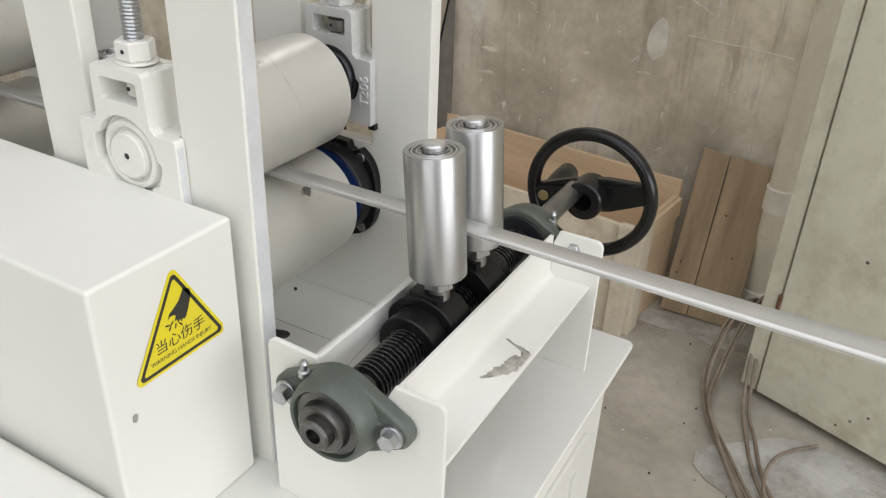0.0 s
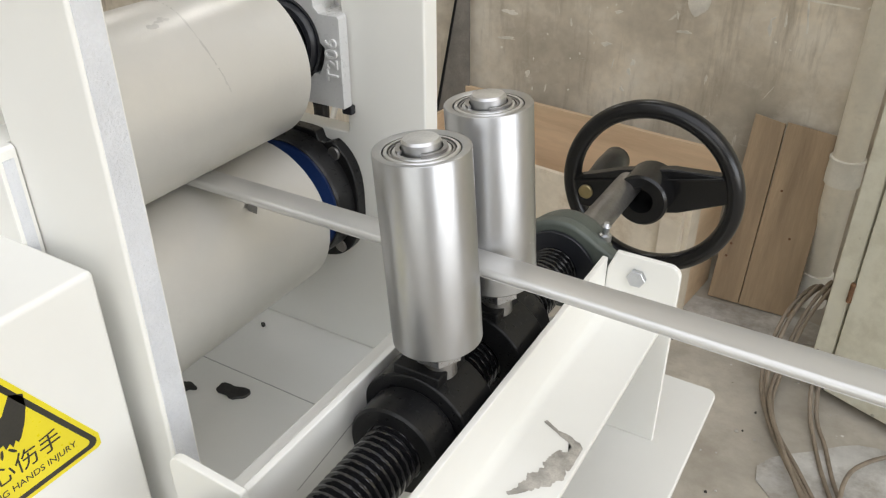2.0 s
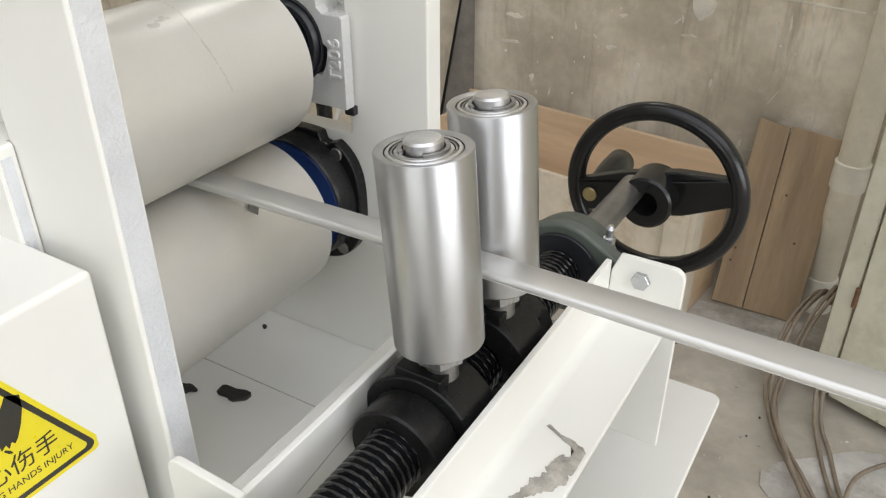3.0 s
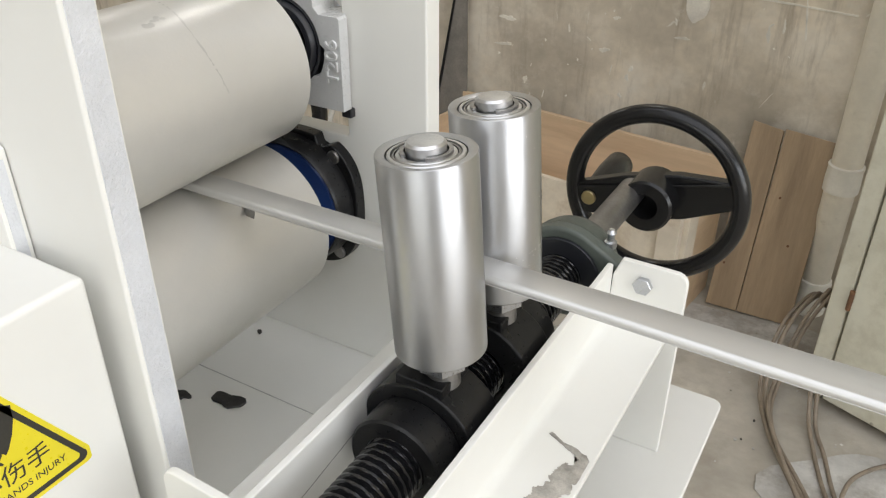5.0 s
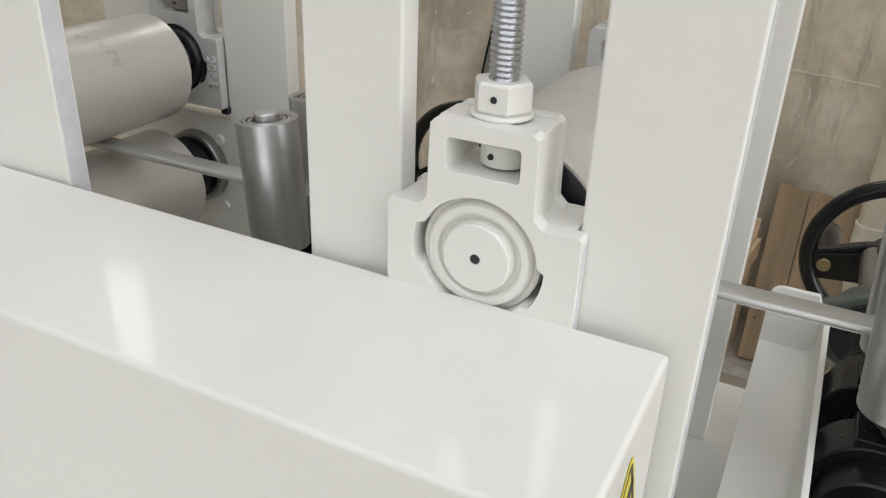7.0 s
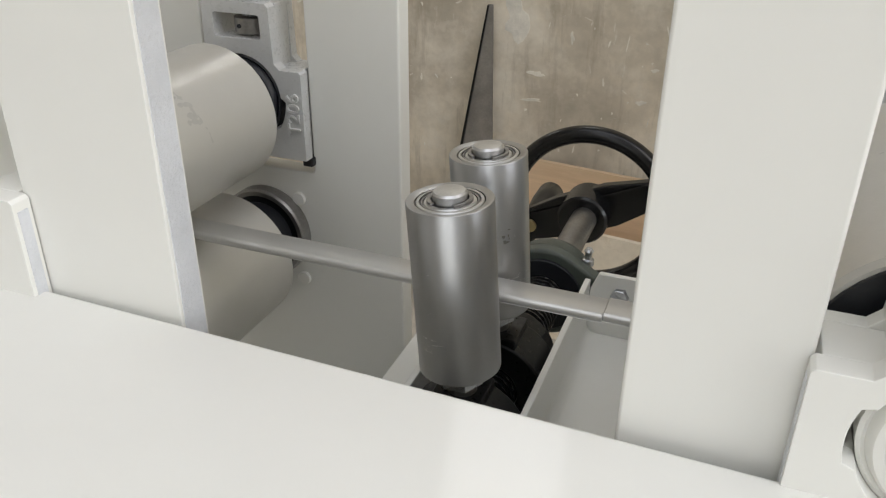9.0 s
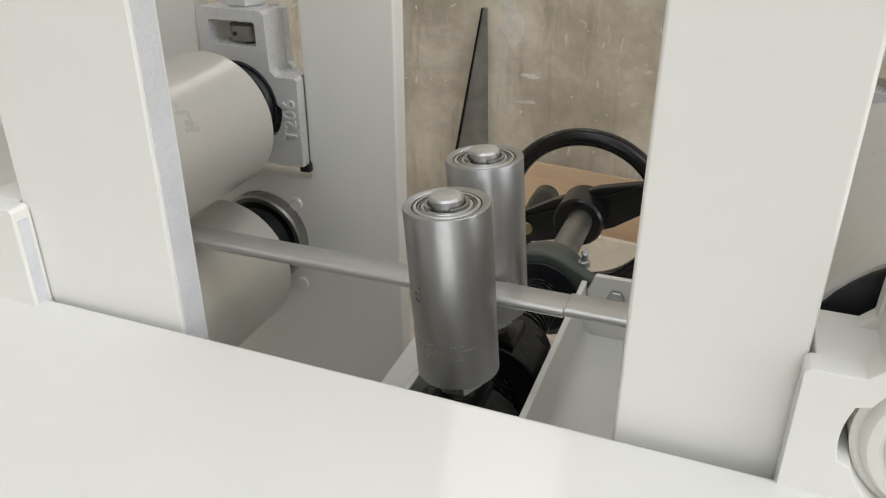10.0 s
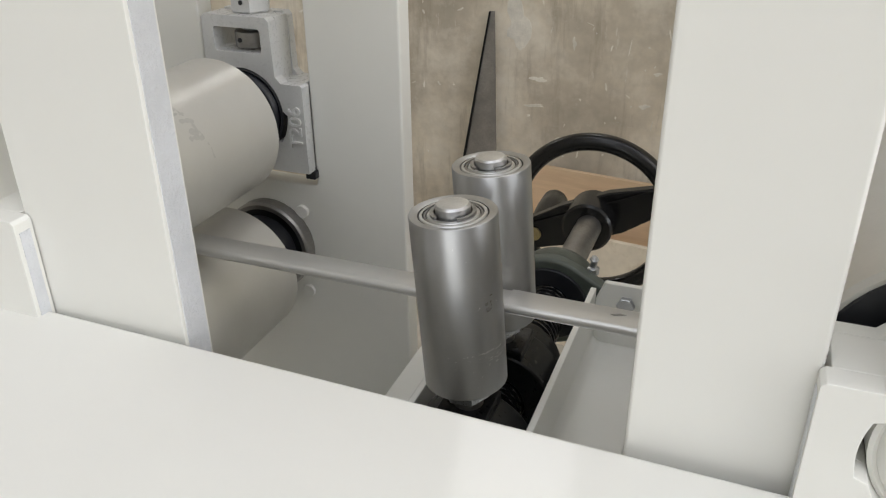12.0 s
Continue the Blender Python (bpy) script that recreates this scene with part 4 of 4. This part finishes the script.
part("side_rail", bm_box((-0.001, 0.076, 0.272), (0.011, 0.262, 0.326)), PLY, crate, bevel=0.001)
part("back_panel", bm_box((-0.80, 0.264, 0.0), (-0.002, 0.278, 0.372)), PLY, crate, bevel=0.001)
part("left_panel", bm_box((-0.814, 0.0, 0.0), (-0.801, 0.278, 0.325)), PLY, crate, bevel=0.001)
part("floor_board", bm_box((-0.80, 0.015, 0.004), (-0.018, 0.262, 0.14)), PLY, crate)

for k, (x0, x1, h, mat_turn) in enumerate(((0.074, 0.150, 0.472, 0), (0.152, 0.278, 0.465, 0))):
    bd = single("wooden_board", plate([(x0, 0.0), (x1, 0.0), (x1 - 0.002, h - 0.012), (x0, h)], [], 0, 0.016), PLANK,
                "brown wooden board leaning against the wall", "board", "leaning boards", bevel=0.0012)
    bd.matrix_basis = pose(0, 1.662, 0.006, -22, 0, 0)
for x, z in ((0.097, 0.145), (0.093, 0.112), (0.180, 0.30), (0.227, 0.19)):
    kn = single("board_knot", rod(0.0032, -0.0006, 0.0006, "y", seg=12, c=0.0002), RUST, "dark nail head in the wooden board", "nail", "board nails")
    kn.matrix_basis = pose(0, 1.662, 0.006, -22, 0, 0) @ pose(x, -0.0004, z)

pipe = thing("drain_pipe", (0.304, 1.775, 0.0), "aged cream plastic drain pipe standing by the wall", "pipe")
part("pipe_run", lathe([(0.030, 0.0), (0.0345, 0.0), (0.0345, 3.29), (0.030, 3.29)], "z"), PVC, pipe)
part("collar", lathe([(0.0345, 0.335), (0.0395, 0.337), (0.0400, 0.360), (0.0385, 0.392), (0.0400, 0.396), (0.0400, 0.402), (0.0345, 0.404)], "z", close=False), PVC_WHITE, pipe, "pale pipe collar")
part("foot_socket", lathe([(0.0345, 0.0), (0.0400, 0.0), (0.0405, 0.085), (0.0390, 0.092), (0.0345, 0.094)], "z", close=False), PVC_WHITE, pipe, "pale foot socket")

cab = thing("steel_cabinet", (0.350, 1.412, 0.0), "faded green-cream steel cabinet with rusty spots on the floor", "cabinet", turn=(0, 0, -21))
part("body", bm_box((0.002, 0.022, 0.030), (0.90, 0.30, 1.95)), CABINET, cab, bevel=0.003)
part("frame_stile", bm_box((0.0, 0.0, 0.022), (0.040, 0.0215, 1.95)), CABINET, cab, bevel=0.004)
part("door", bm_box((0.046, -0.006, 0.026), (0.86, 0.0205, 1.93)), CABINET, cab, bevel=0.004)
part("hinge", rod(0.005, 0.255, 0.30, "z", (0.043, -0.006, 0)), RUST, cab, "rusty hinge")
part("hinge", rod(0.005, 1.45, 1.50, "z", (0.043, -0.006, 0)), RUST, cab, "rusty hinge")
for x in (0.03, 0.84):
    part("foot", bm_box((x, 0.03, 0.0), (x + 0.03, 0.28, 0.030)), ANGLE, cab)

cables = thing("cable_coil", (0.032, -0.03, 0), "loose grey-brown cables in loops from the pipe foot to the floor", "cable")
runs = [
    [(0.310, 1.672, 0.10), (0.282, 1.602, 0.165), (0.242, 1.512, 0.12), (0.235, 1.402, 0.03), (0.278, 1.282, 0.008), (0.345, 1.172, 0.008), (0.415, 1.062, 0.008), (0.490, 0.982, 0.008)],
    [(0.314, 1.672, 0.10), (0.292, 1.592, 0.175), (0.256, 1.502, 0.13), (0.244, 1.402, 0.03), (0.270, 1.292, 0.018), (0.325, 1.182, 0.018), (0.392, 1.072, 0.016), (0.470, 0.962, 0.008)],
    [(0.320, 1.672, 0.10), (0.320, 1.582, 0.185), (0.288, 1.502, 0.13), (0.270, 1.422, 0.03), (0.275, 1.312, 0.024), (0.316, 1.202, 0.026), (0.370, 1.102, 0.016), (0.430, 1.002, 0.008)],
    [(0.324, 1.662, 0.10), (0.334, 1.562, 0.19), (0.326, 1.462, 0.13), (0.342, 1.362, 0.03), (0.372, 1.262, 0.008), (0.405, 1.162, 0.010), (0.440, 1.082, 0.014), (0.480, 1.012, 0.014)],
    [(0.326, 1.662, 0.09), (0.342, 1.552, 0.18), (0.340, 1.452, 0.12), (0.358, 1.352, 0.02), (0.392, 1.262, 0.008), (0.420, 1.172, 0.008), (0.450, 1.092, 0.02), (0.500, 1.032, 0.016)],
    [(0.520, 1.312, 0.010), (0.472, 1.252, 0.02), (0.440, 1.182, 0.028), (0.438, 1.102, 0.022), (0.470, 1.032, 0.010), (0.520, 0.982, 0.008)],
]
runs += [[(x + 0.012, y - 0.006, z + 0.003) for x, y, z in runs[0]], [(x - 0.008, y + 0.010, z + 0.006) for x, y, z in runs[2]]]
for pts in runs:
    part("cable", sweep(spline(pts, 8), 0.0044, 10), CABLE, cables)

offcut = thing("steel_offcut", (-0.82, 1.80, 0.0), "pointed dull steel sheet offcut leaning against the wall", "steel sheet", turn=(-5, 0, 0))
part("sheet", plate([(-0.050, 0.0), (0.105, 0.0), (0.090, 0.40), (0.068, 0.768), (0.058, 0.768)], [], 0.0, 0.003), ANGLE, offcut)
part("folded_edge", plate([(-0.060, 0.0), (-0.050, 0.0), (0.058, 0.768), (0.053, 0.766)], [], -0.004, 0.0), BLACK, offcut, "dark folded edge")
stick = single("white_tube", lathe([(0.009, 0.0), (0.0095, 0.001), (0.0095, 0.86), (0.009, 0.861)], "z"), WHITE, "thin white plastic tube leaning against the wall", "tube")
stick.matrix_basis = look((-1.235, 1.70, 0.0), (-1.02, 1.83, 0.75)) @ pose(0, 0, 0, 180, 0, 0)


# ---- what moves ----
def motions():
    """The strip creeps to the left and turns the guide rollers."""
    way = [(0, 0.0), (2.7, 0.0), (3.3, -0.003), (4.5, -0.0125), (4.9, -0.0135), (6.2, -0.0135), (7.2, -0.016), (9.3, -0.046), (10.6, -0.0695), (12, -0.095)]
    walk(strip, [(t, pose(SX + s, 0.1255, 0.975)) for t, s in way])
    for tube, side in tubes:
        walk(tube, [(t, pose(0, 0, 0, 0, 0, side * (math.degrees(-s / 0.0225) - 178 + 30 * (side < 0)))) for t, s in way])


motions()
